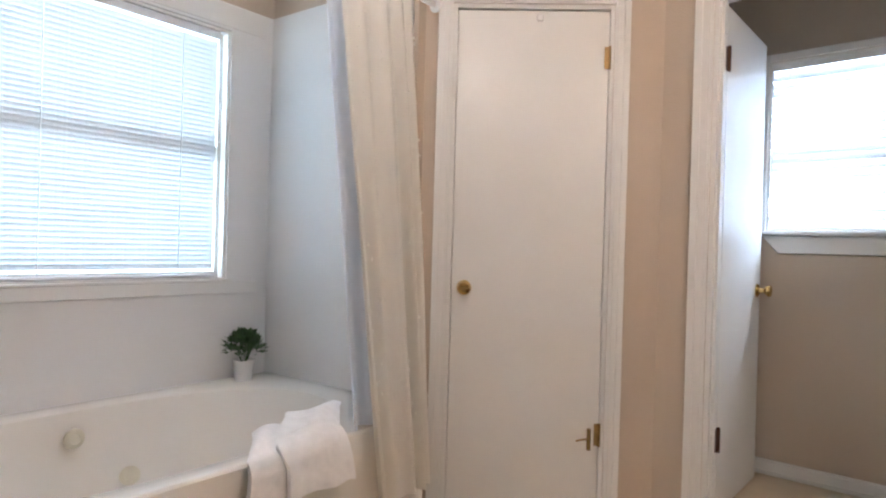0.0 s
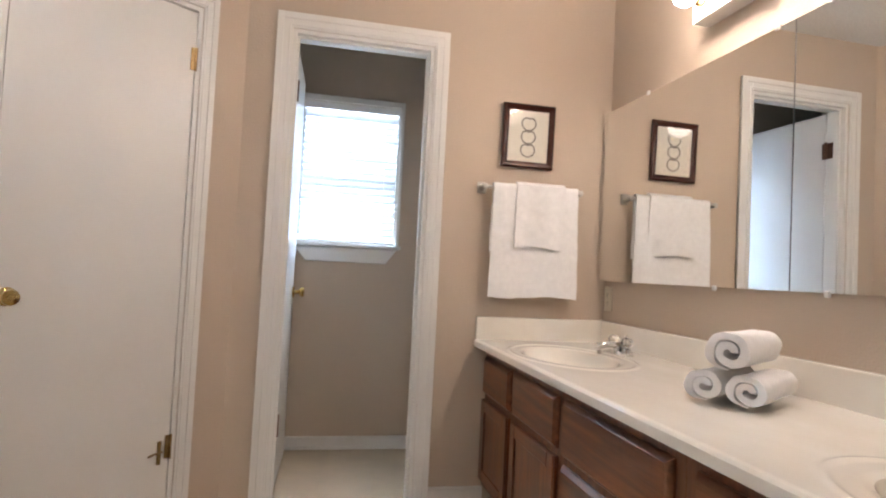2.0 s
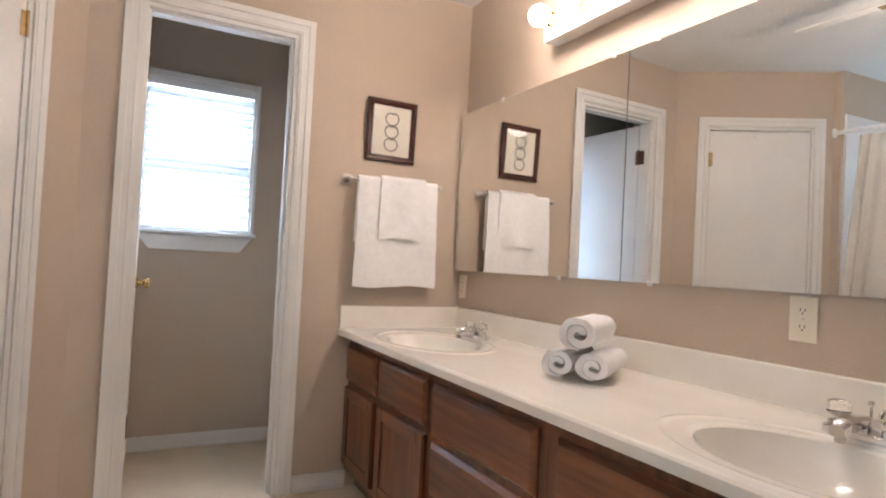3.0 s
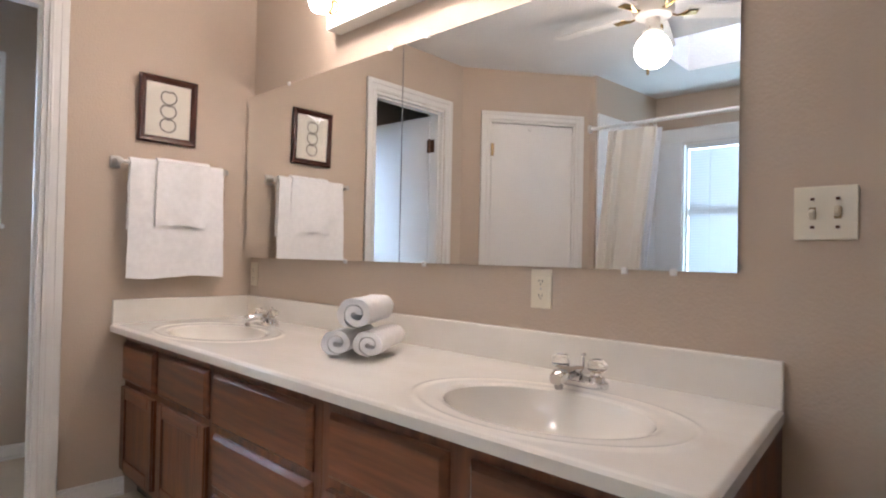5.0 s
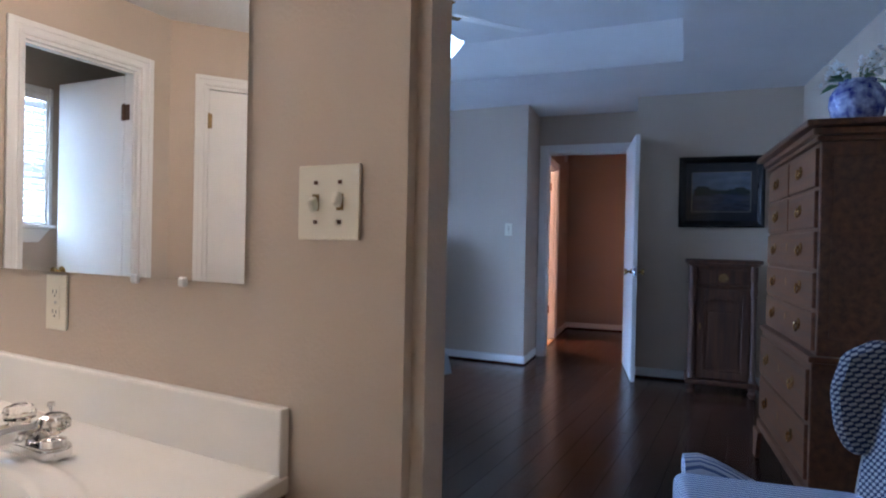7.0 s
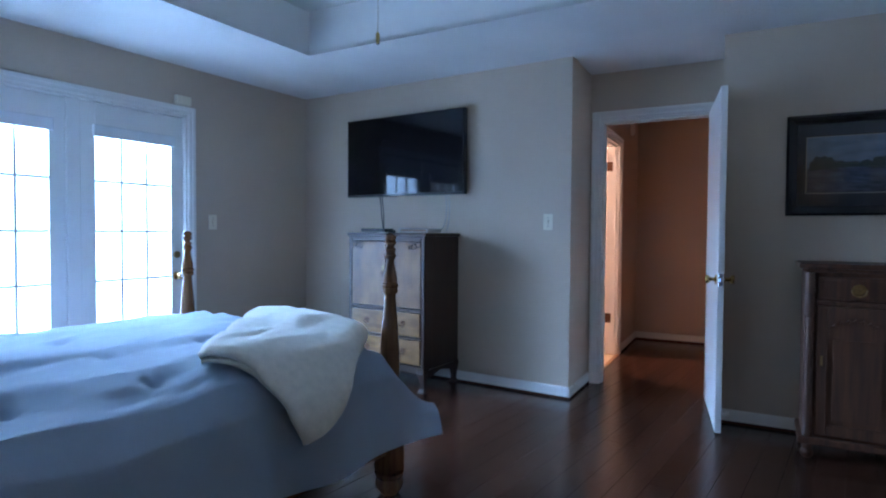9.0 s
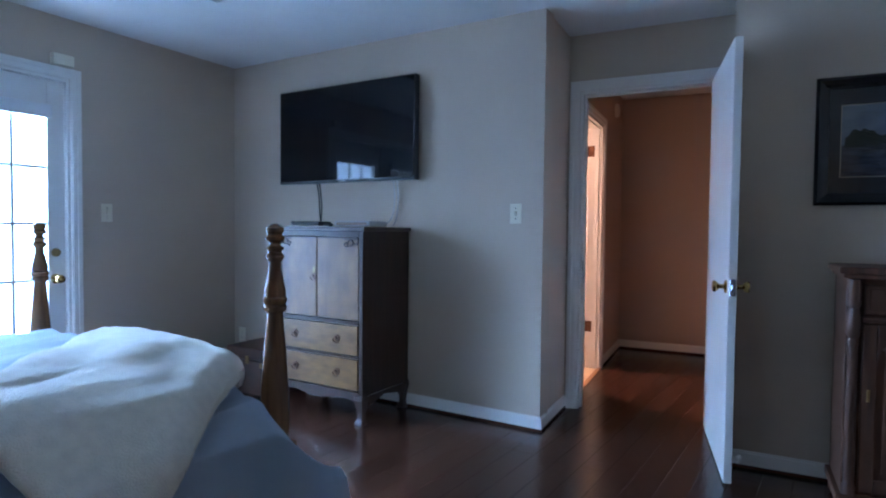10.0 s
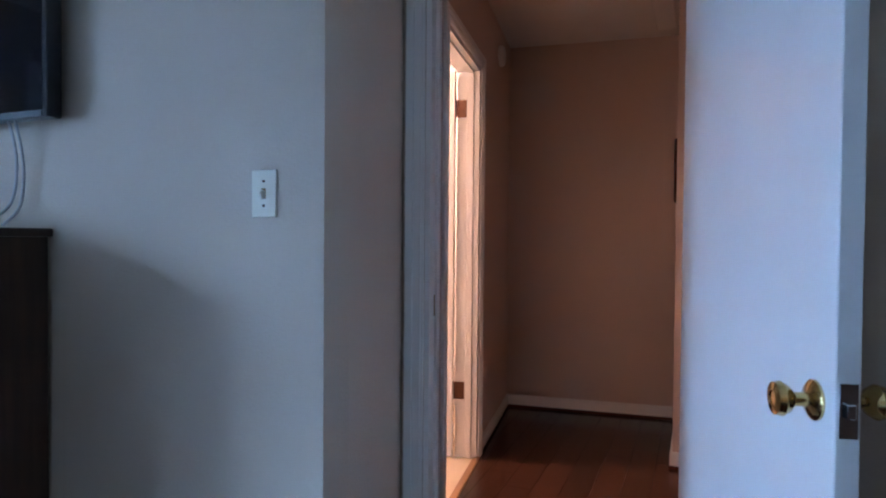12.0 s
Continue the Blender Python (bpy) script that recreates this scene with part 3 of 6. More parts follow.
struct("surround_window_wall", panel_wall("x", -2.05, 0.012, 0.30, 1.858, 0.42, 2.14, [(0.30, 1.645, 0.875, 2.02)]), SURR, "glossy white tub surround panel")
bm = box(-2.06, -1.185, 1.937, 1.949, 0.42, 2.14)
placed(struct("surround_end_wall", bm, SURR, "glossy white tub surround panel"), TUBEND)

TN = pose(-0.178, 3.42, 0)
sash_window("window_toilet", "white sash window with a lowered blind", 0.565, 1.18, 1.995, TN, 0.47, 0.10)
blind("blind_toilet", "white slatted blind lowered over the small window", 0.005, 0.56, 1.185, 1.99, TN @ pose(0, 0.026, 0), 0.040, 0.050, 66)
bm = bmesh.new()
box(-0.022, 0.0, -0.014, -0.001, 1.178, 2.032, 0.003, bm=bm)
box(0.565, 0.587, -0.014, -0.001, 1.178, 2.032, 0.003, bm=bm)
box(0.0, 0.565, -0.014, -0.001, 1.995, 2.032, 0.003, bm=bm)
box(-0.03, 0.595, -0.05, 0.02, 1.156, 1.177, 0.004, bm=bm)
ap = plate([(-0.012, 1.154), (0.577, 1.154), (0.515, 1.070), (0.055, 1.070)], 0.016, 0.003)
add(bm, ap, pose(0, -0.001, 0, 0, 0, 90) @ Matrix.Diagonal((1, -1, 1, 1)))
w = struct("trim_toilet_window", bm, TRIM, "white window casing, stool and angled apron")
w.matrix_world = TN


# french doors
def french_leaf(x0, w, flip):
    m = FRW @ pose(x0, 4.10, 0)
    o = tagged(thing("door_french", "white french door leaf with divided glass panes", "door", m), "", "", "french doors", "structure")
    h, s, top, bot = 2.034, 0.098, 1.85, 0.16
    fr = bmesh.new()
    box(0, s, -0.02, 0.02, 0.01, h, 0.002, bm=fr)
    box(w - s, w, -0.02, 0.02, 0.01, h, 0.002, bm=fr)
    box(s, w - s, -0.02, 0.02, top, h, 0.002, bm=fr)
    box(s, w - s, -0.02, 0.02, 0.01, bot, 0.002, bm=fr)
    part("door_frame", fr, TRIM, o)
    gw, gh = (w - 2 * s), (top - bot)
    for k in (1, 2):
        x = s + gw * k / 3
        part("muntin", box(x - 0.009, x + 0.009, -0.012, 0.012, bot, top, 0.003), TRIM, o)
    for k in range(1, 5):
        z = bot + gh * k / 5
        part("muntin", box(s, w - s, -0.0115, 0.0115, z - 0.009, z + 0.009, 0.003), TRIM, o)
    for i in range(3):
        for k in range(5):
            x, z = s + gw * i / 3, bot + gh * k / 5
            p = part("pane", box(x + 0.009, x + gw / 3 - 0.009, -0.002, 0.002, z + 0.009, z + gh / 5 - 0.009), PANE, o)
            p.visible_shadow = False
    part("blind_valance", box(s - 0.02, w - s + 0.02, -0.045, -0.021, top - 0.045, top + 0.035, 0.004), BLINDR, o, "raised blind at the head of the glass")
    return o


d = french_leaf(3.754, 0.747, 1)
part("door_knob", moved(knob_bm(), pose(0.69, -0.02, 0.84)), BRASS, d, "brass knob", True)
part("deadbolt", lathe([(0, 0), (0.027, 0), (0.025, 0.012), (0.008, 0.016), (0, 0.016)], 18, m=pose(0.69, -0.02, 1.0, 90, 0, 0)), OLDBR, d, "", True)
french_leaf(2.919, 0.747, -1)
placed(struct("mullion", box(3.667, 3.753, 4.07, 4.13, 0, 2.034, 0.003), TRIM, "white post between the french doors"), FRW)
jamb("jamb_french", 1.62, 2.055, 0.14, FRW @ pose(2.90, 4.05, 0), 0.09)
casing("trim_french", 1.62, 2.055, FRW @ pose(2.90, 4.05, 0), 0.062)
struct("patio", box(1.0, 6.5, 4.2, 7.5, -0.3, -0.05), mat("concrete patio", (0.42, 0.40, 0.37), 0.9, 0, 0.1, 4, 0.3, 60), "concrete patio")

# ---- bath: vanity ----
VX, VZ = 0.67, 0.744
S1, S2 = (0.915, 0.54), (0.915, 2.09)


def worktop():
    """Moulded counter with two oval bowls and their shallow raised rings."""
    x0, x1, y0, y1 = VX, 1.308, 0.172, 2.587
    nx, ny = 112, 372

    def end(x):
        return y0 + 0.12 * (x - x1)

    def top(u, v):
        x = x0 + u * (x1 - x0)
        e = end(x)
        y = e + v * (y1 - e)
        z = VZ
        for cx, cy in (S1, S2):
            r = math.hypot((x - cx) / 0.165, (y - cy) / 0.245)
            if abs(r - 1) < 0.026:
                x, y, r = cx + (x - cx) / r, cy + (y - cy) / r, 1.0
            if r < 1:
                z = VZ - 0.004 - 0.137 * (1 - r ** 2.8) ** 0.95
            elif r < 1.07:
                z = VZ - 0.004 * (1.07 - r) / 0.07
            ro = math.hypot((x - cx) / 0.215, (y - cy) / 0.325)
            if r >= 1.07:
                z += 0.0035 * math.exp(-((ro - 1) / 0.03) ** 2)
        z -= 0.008 * max(0, 1 - (x - x0) / 0.012) ** 2 + 0.008 * max(0, 1 - (y - e) / 0.012) ** 2
        return Vector((x, y, z))

    bm = sheet(nx, ny, top)
    for edge, fix in (("x", x0), ("y", y0)):
        vs = [v for v in bm.verts if abs((v.co.x - fix) if edge == "x" else (v.co.y - end(v.co.x))) < 1e-6]
        vs.sort(key=lambda v: v.co.y if edge == "x" else v.co.x)
        low = [bm.verts.new((v.co.x, v.co.y, VZ - 0.032)) for v in vs]
        inn = [bm.verts.new((v.co.x + (0.03 if edge == "x" else 0), v.co.y + (0.03 if edge == "y" else 0), VZ - 0.032)) for v in vs]
        for k in range(len(vs) - 1):
            bm.faces.new((vs[k], vs[k + 1], low[k + 1], low[k]))
            bm.faces.new((low[k], low[k + 1], inn[k + 1], inn[k]))
    return bm


top = tagged(obj("worktop", worktop(), MARBLE, None, True), "cream cultured-marble vanity top with two moulded bowls", "worktop")
part("backsplash", box(1.288, 1.309, 0.172, 2.567, VZ - 0.006, VZ + 0.104, 0.005, 2), MARBLE, top)
part("side_splash", box(VX + 0.005, 1.309, 2.568, 2.589, VZ - 0.006, VZ + 0.104, 0.005, 2), MARBLE, top)
for cx, cy in (S1, S2):
    part("drain", lathe([(0, 0), (0.022, 0), (0.024, 0.003), (0.017, 0.004), (0.010, 0.002), (0.010, 0.006), (0, 0.007)], 20, m=Matrix.Translation((cx, cy, VZ - 0.142))), CHROME, top, "", True)


def drawer_front(y0, y1, z0, z1, parent, material):
    b = box(-0.019, 0.0, y0, y1, z0, z1)
    fs = [f for f in b.faces if f.normal.x < -0.9]
    bmesh.ops.bevel(b, geom=[e for f in fs for e in f.edges], offset=0.014, segments=3, profile=0.3, affect="EDGES")
    return part("drawer_front", b, material, parent, "", False)


def panel_door(y0, y1, z0, z1, parent):
    d = part("cabinet_door", box(-0.012, 0.0, y0, y1, z0, z1, 0.001), OAK, parent)
    f = 0.05
    for n, r in (("stile", (y0, y0 + f, z0, z1)), ("stile", (y1 - f, y1, z0, z1)), ("rail", (y0 + f, y1 - f, z0, z0 + f)), ("rail", (y0 + f, y1 - f, z1 - f, z1))):
        part(n, box(-0.020, -0.0122, r[0], r[1], r[2], r[3], 0.003), OAK if n == "stile" else OAKH, d)
    return d


def vanity_unit(y0, y1, layout, label):
    """One cabinet box with its fronts; layout rows (kind, y0, y1, z0, z1)."""
    o = thing("vanity_cabinet", label, "cabinet", pose(0.735, 0, 0), "vanity cabinets")
    part("face_frame", box(0, 0.02, y0, y1, 0.09, 0.716, 0.001), OAK, o)
    part("side_panel", box(0.0202, 0.57, y0, y0 + 0.016, 0.09, 0.716), OAK, o)
    part("side_panel", box(0.0202, 0.57, y1 - 0.016, y1, 0.09, 0.716), OAK, o)
    part("bottom", box(0.0202, 0.57, y0 + 0.0162, y1 - 0.0162, 0.09, 0.106), OAK, o)
    part("toe_kick", box(0.06, 0.075, y0, y1, 0.0, 0.09), WALN, o)
    for kind, a, b, lo, hi in layout:
        if kind == "drawer":
            drawer_front(a, b, lo, hi, o, OAKH)
        else:
            panel_door(a, b, lo, hi, o)


vanity_unit(1.722, 2.585, [("drawer", 2.215, 2.575, 0.50, 0.665), ("drawer", 1.745, 2.165, 0.50, 0.665), ("door", 2.215, 2.575, 0.12, 0.475), ("door", 1.745, 2.165, 0.12, 0.475)], "stained oak sink cabinet with false drawers over doors")
vanity_unit(1.09, 1.721, [("drawer", 1.125, 1.695, 0.49, 0.665), ("drawer", 1.125, 1.695, 0.29, 0.465), ("drawer", 1.125, 1.695, 0.12, 0.265)], "stained oak cabinet with three wide drawers")
vanity_unit(0.175, 1.089, [("drawer", 0.635, 1.045, 0.50, 0.665), ("drawer", 0.205, 0.575, 0.50, 0.665), ("door", 0.635, 1.045, 0.12, 0.475), ("door", 0.205, 0.575, 0.12, 0.475)], "stained oak sink cabinet with false drawers over doors")


def faucet(cx, cy):
    o = thing("faucet", "chrome centerset faucet with clear acrylic handles", "faucet", pose(cx, cy, VZ), "vanity faucets")
    o.scale = (1, 1, 0.92)
    b = prism([(0.026 * math.cos(a) , (0.055 if math.sin(a) > 0 else -0.055) + 0.026 * math.sin(a)) for a in [math.pi * 2 * k / 24 for k in range(24)]], 0.001, 0.022, 0.006, 2)
    part("base_plate", b, CHROME, o, "", True)
    sp = box(-0.028, 0.026, -0.020, 0.020, 0.020, 0.052, 0.008, 2)
    rings = []
    for x, z, w, t in ((0.0, 0.040, 0.019, 0.017), (-0.035, 0.045, 0.018, 0.016), (-0.070, 0.043, 0.018, 0.016), (-0.095, 0.036, 0.018, 0.017), (-0.102, 0.032, 0.015, 0.013)):
        rings.append([sp.verts.new((x, w * cy2, z + t * cz2)) for cy2, cz2 in ((1, -0.6), (1, 0.5), (0.6, 1), (-0.6, 1), (-1, 0.5), (-1, -0.6), (-0.6, -1), (0.6, -1))])
    for r1, r2 in zip(rings, rings[1:]):
        for k in range(8):
            sp.faces.new((r1[k], r1[(k + 1) % 8], r2[(k + 1) % 8], r2[k]))
    sp.faces.new(rings[-1])
    part("spout", sp, CHROME, o, "", True)
    part("aerator", lathe([(0, 0.006), (0.010, 0.006), (0.011, 0.02), (0, 0.02)], 14, m=Matrix.Translation((-0.088, 0, 0))), NICKEL, o, "", True)
    for s in (-1, 1):
        st = part("handle_stem", lathe([(0, 0.02), (0.020, 0.02), (0.019, 0.034), (0.008, 0.038), (0.008, 0.046), (0, 0.046)], 16, m=Matrix.Translation((0, 0.052 * s, 0))), CHROME, o, "", True)
        part("handle", lathe([(0, 0.044), (0.012, 0.044), (0.024, 0.054), (0.025, 0.066), (0.021, 0.076), (0.013, 0.080), (0.012, 0.078), (0, 0.078)], 10, m=Matrix.Translation((0, 0.052 * s, 0))), ACRYL, st, "clear acrylic handle")
    part("lift_rod", lathe([(0, 0.02), (0.003, 0.02), (0.003, 0.075), (0.006, 0.078), (0.006, 0.086), (0, 0.088)], 10, m=Matrix.Translation((0.024, 0, 0))), CHROME, o, "", True)
    return o


faucet(1.155, 0.595)
faucet(1.155, 2.14)


# towels
def smooth(a, b, t):
    t = max(0.0, min(1.0, (t - a) / (b - a)))
    return t * t * (3 - 2 * t)


def fuzz(p, a=0.004, s=28):
    return p + noise.noise_vector(p * s) * a


def rolled_towel(m, r, length, label, squash=0.9):
    """A thick rolled towel whose spiral end shows; the loose edge tapers out underneath."""
    turns, n, k = 1.75, 72, 10
    th = r / 2.70

    def ring(v):
        pts = []
        for side in (0.5, -0.5):
            row = []
            for i in range(n + 1):
                u = i / n
                a = turns * 2 * math.pi * u
                t = th * 1.06 * (1 - 0.9 * smooth(0.86, 1.0, u)) * (1 - 0.18 * abs(2 * v - 1) ** 8)
                rr = th * 0.42 + th * 1.02 * turns * u + side * t - (0.25 * th if u > 0.93 else 0) * smooth(0.93, 1.0, u)
                c, w = math.cos(a), math.sin(a)
                p = Vector((rr * math.copysign(abs(c) ** 0.86, c) * 1.08, (v - 0.5) * length * (1 - 0.04 * u), rr * math.copysign(abs(w) ** 0.86, w) * squash))
                row.append(fuzz(fuzz(p, 0.005, 13), 0.0025, 40))
            pts += row if side > 0 else row[::-1]
        return pts

    bm = bmesh.new()
    rings = [[bm.verts.new(p) for p in ring(j / k)] for j in range(k + 1)]
    m2 = len(rings[0])
    for r1, r2 in zip(rings, rings[1:]):
        for i in range(m2):
            bm.faces.new((r1[i], r1[(i + 1) % m2], r2[(i + 1) % m2], r2[i]))
    for e in (rings[0], rings[-1]):
        for i in range(n):
            bm.faces.new((e[i], e[i + 1], e[m2 - 2 - i], e[m2 - 1 - i]))
    o = tagged(obj("rolled_towel", bm, TERRY, None, True), label, "towel", "rolled towels")
    o.matrix_world = m
    return o


rolled_towel(pose(1.076, 1.268, VZ + 0.047, 0, 4, -58), 0.055, 0.255, "white rolled terry towel at the base of a stack", 0.84)
rolled_towel(pose(1.022, 1.356, VZ + 0.047, 0, -6, -58), 0.055, 0.255, "white rolled terry towel at the base of a stack", 0.84)
rolled_towel(pose(1.052, 1.308, VZ + 0.137, 0, 2, -58), 0.062, 0.25, "white rolled terry towel on top of the stack", 0.94)


def hung_towel(name, label, x0, x1, front, back, y, ztop, thick, seed, parent_group=""):
    """A towel folded over a bar at y, ztop."""
    w = x1 - x0
    L = front + back

    def f(u, v):
        s = v * L
        x = x0 + u * w
        if s < back:
            yy, z = y + 0.013, ztop - back + s
        elif s < back + 0.04:
            a = math.pi * (s - back) / 0.04
            yy, z = y + 0.013 * math.cos(a), ztop + 0.012 * math.sin(a)
        else:
            yy, z = y - 0.013 - thick, ztop - (s - back - 0.04)
        d = max(0.0, (ztop - z))
        yy -= 0.010 * math.sin(u * 9 + seed) * min(1, d * 3) * (1 if s > back else 0.3) + 0.004
        x += (u - 0.5) * 0.02 * min(1, d * 2)
        z -= 0.006 * math.sin(u * 6 + seed) * (1 if s > back + 0.1 else 0)
        return fuzz(Vector((x, yy, z)), 0.003, 26)

    bm = sheet(26, 60, f, 0.007)
    return tagged(obj(name, bm, TERRY, None, True), label, "towel")


NY = 2.59
bar = thing("towel_bar", "brushed nickel towel bar on square posts", "towel bar", pose(0, NY, 0))
part("rail", tube([(0.672, -0.062, 1.44), (1.135, -0.062, 1.44)], 0.008, 12), NICKEL, bar, "", True)
for x in (0.672, 1.135):
    b = box(x - 0.022, x + 0.022, -0.010, -0.001, 1.414, 1.466, 0.003)
    lathe([(0, 0), (0.016, 0.0), (0.011, 0.03), (0.012, 0.05), (0.014, 0.06), (0, 0.066)], 14, b, pose(x, -0.01, 1.44, 90, 0, 0))
    part("post", b, NICKEL, bar, "", True)
hung_towel("bath_towel", "white terry bath towel hung over the bar", 0.71, 1.118, 0.545, 0.30, NY - 0.062, 1.449, 0.002, 0.4)
hung_towel("hand_towel", "white terry hand towel laid over the bath towel", 0.815, 1.05, 0.33, 0.28, NY - 0.066, 1.460, 0.012, 2.1)


def heart_ring(cx, cz, r):
    """A ring of twigs shaped like a heart, standing a little proud of the paper."""
    bm = bmesh.new()
    rng = random.Random(int(cz * 1000))
    for k in range(44):
        a = 2 * math.pi * k / 44
        rr = r * (0.82 + 0.18 * abs(math.cos(a / 2 + math.pi / 4)) - 0.22 * math.exp(-((a - math.pi / 2) / 0.5) ** 2))
        c = Vector((cx + rr * math.cos(a) * 1.05, 0, cz + rr * math.sin(a)))
        t = a + math.pi / 2 + rng.uniform(-0.6, 0.6)
        d = Vector((math.cos(t), 0, math.sin(t))) * r * 0.22
        n = Vector((-d.z, 0, d.x)).normalized() * r * 0.11
        box_pts = [c - d, c + n, c + d, c - n]
        lo = [bm.verts.new(p + Vector((0, -0.0005, 0))) for p in box_pts]
        hi = [bm.verts.new(p + Vector((0, -0.0016, 0))) for p in box_pts]
        bm.faces.new(hi)
        for j in range(4):
            bm.faces.new((lo[j], lo[(j + 1) % 4], hi[(j + 1) % 4], hi[j]))
    return bm


def picture_frame(o, w, h, f, d, material):
    """Four mitred mouldings round w x h, centred at the origin, facing -y."""
    for k, (ln, ang) in enumerate(((w, 0), (h, 90), (w, 180), (h, 270))):
        half = ln / 2
        other = (h if k % 2 == 0 else w) / 2
        b = bmesh.new()
        prof = [(0, 0), (0, d * 0.7), (f * 0.25, d), (f * 0.6, d * 0.85), (f * 0.8, d * 0.6), (f, d * 0.5), (f, 0)]
        a = [b.verts.new((-half + p, -q, -other + p)) for p, q in prof]
        c = [b.verts.new((half - p, -q, -other + p)) for p, q in prof]
        for j in range(len(prof)):
            b.faces.new((a[j], a[(j + 1) % len(prof)], c[(j + 1) % len(prof)], c[j]))
        b.faces.new(a)
        b.faces.new(c)
        part("frame_side", moved(b, pose(0, 0, 0, 0, ang, 0)), material, o)


art = thing("framed_print", "dark mahogany frame with a print of three wreaths", "picture", pose(0.882, NY - 0.009, 1.697, 2.6, 0, 0))
picture_frame(art, 0.255, 0.298, 0.030, 0.022, FRAMEW)
part("paper", box(-0.10, 0.10, -0.008, -0.004, -0.121, 0.121), PAPER, art, "cream paper")
for z in (0.062, 0.0, -0.062):
    part("wreath_print", moved(heart_ring(0.0, z, 0.034), pose(0, -0.008, 0)), PRINT, art, "grey twig wreath")
g = part("glazing", box(-0.099, 0.099, -0.0115, -0.0100, -0.120, 0.120), PANE, art, "clear glass")
g.visible_shadow = False

# mirror, plates, light bar
mir = thing("wall_mirror_panels", "large frameless wall mirror in two panels with clear clips", "mirror", pose(1.309, 0.27, 0, 0, 0, 0.9) @ pose(-1.309, -0.27, 0))
for a, b in ((0.272, 1.4275), (1.4305, 2.566)):
    bm = box(1.3035, 1.3085, a, b, 1.037, 1.838)
    part("mirror_panel", bm, MIRROR, mir)
part("seam_strip", box(1.3015, 1.3085, 1.4277, 1.4303, 1.037, 1.838), CHROME, mir)
for y, z in ((1.50, 1.84), (1.305, 1.84), (0.55, 1.034), (0.42, 1.034), (1.30, 1.034), (1.75, 1.034), (2.2, 1.84), (0.7, 1.84)):
    part("mirror_clip", box(1.2985, 1.3095, y - 0.009, y + 0.009, z - 0.009, z + 0.009, 0.003), POTW, mir, "clear plastic clip")


def wall_plate(name, label, m, w, h, kind):
    """A switch or socket plate facing -y."""
    o = thing(name, label, name.replace("_", " "), m)
    part("cover_plate", box(-w / 2, w / 2, -0.007, -0.001, -h / 2, h / 2, 0.0055, 3), IVORY, o)
    if kind == "outlet":
        for z in (-0.021, 0.021):
            r = part("receptacle", box(-0.0165, 0.0165, -0.009, -0.0071, z - 0.014, z + 0.014, 0.0015), IVORY, o)
            for x in (-0.006, 0.006):
                part("slot", box(x - 0.0011, x + 0.0011, -0.0095, -0.0091, z - 0.002, z + 0.006), DARKP, r)
            part("slot", box(-0.002, 0.002, -0.0095, -0.0091, z - 0.009, z - 0.005), DARKP, r)
        part("screw", box(-0.003, 0.003, -0.0085, -0.0071, -0.003, 0.003, 0.001), NICKEL, o)
    else:
        n = kind
        for k in range(n):
            x = (k - (n - 1) / 2) * 0.046
            part("toggle", moved(box(-0.005, 0.005, -0.016, 0, -0.010, 0.010, 0.002), pose(x, -0.006, 0, 24 if k % 2 == 0 else -24, 0, 0)), IVORY, o)
            part("toggle_slot", box(x - 0.0065, x + 0.0065, -0.0076, -0.0071, -0.0125, 0.0125), OLDBR, o)
            for z in (-0.030, 0.030):
                part("screw", box(x - 0.004, x + 0.004, -0.0084, -0.0071, z - 0.003, z + 0.003, 0.001), BRONZE, o)
    return o


wall_plate("light_switch", "ivory double toggle switch plate", pose(1.31, 0.100, 1.170, 0, 0, -90), 0.117, 0.114, 2)
wall_plate("electrical_outlet", "ivory duplex outlet below the mirror", pose(1.31, 0.815, 0.972, 0, 0, -90), 0.072, 0.116, "outlet")
wall_plate("electrical_outlet", "ivory outlet plate near the towel wall corner", pose(1.31, 2.54, 0.955, 0, 0, -90), 0.066, 0.116, "outlet")

bar = thing("vanity_light", "polished vanity light bar with round bulbs", "light", pose(1.31, 0, 0))
part("back_plate", box(-0.075, -0.001, 0.84, 1.855, 1.985, 2.10, 0.004, 2), mat("white enamel plate", (0.82, 0.80, 0.76), 0.2, 0, 0.01), bar)
for k in range(6):
    y = 1.80 - k * 0.178
    part("socket", lathe([(0, 0), (0.032, 0), (0.030, 0.012), (0.02, 0.016), (0.018, 0.03), (0, 0.03)], 16, m=pose(-0.075, y, 2.062, 0, -90, 0)), BRASS, bar, "", True)
    b = bmesh.new()
    bmesh.ops.create_uvsphere(b, u_segments=20, v_segments=12, radius=0.042)
    part("bulb", moved(b, Matrix.Translation((-0.145, y, 2.062))), BULB, bar, "lit round bulb", True)


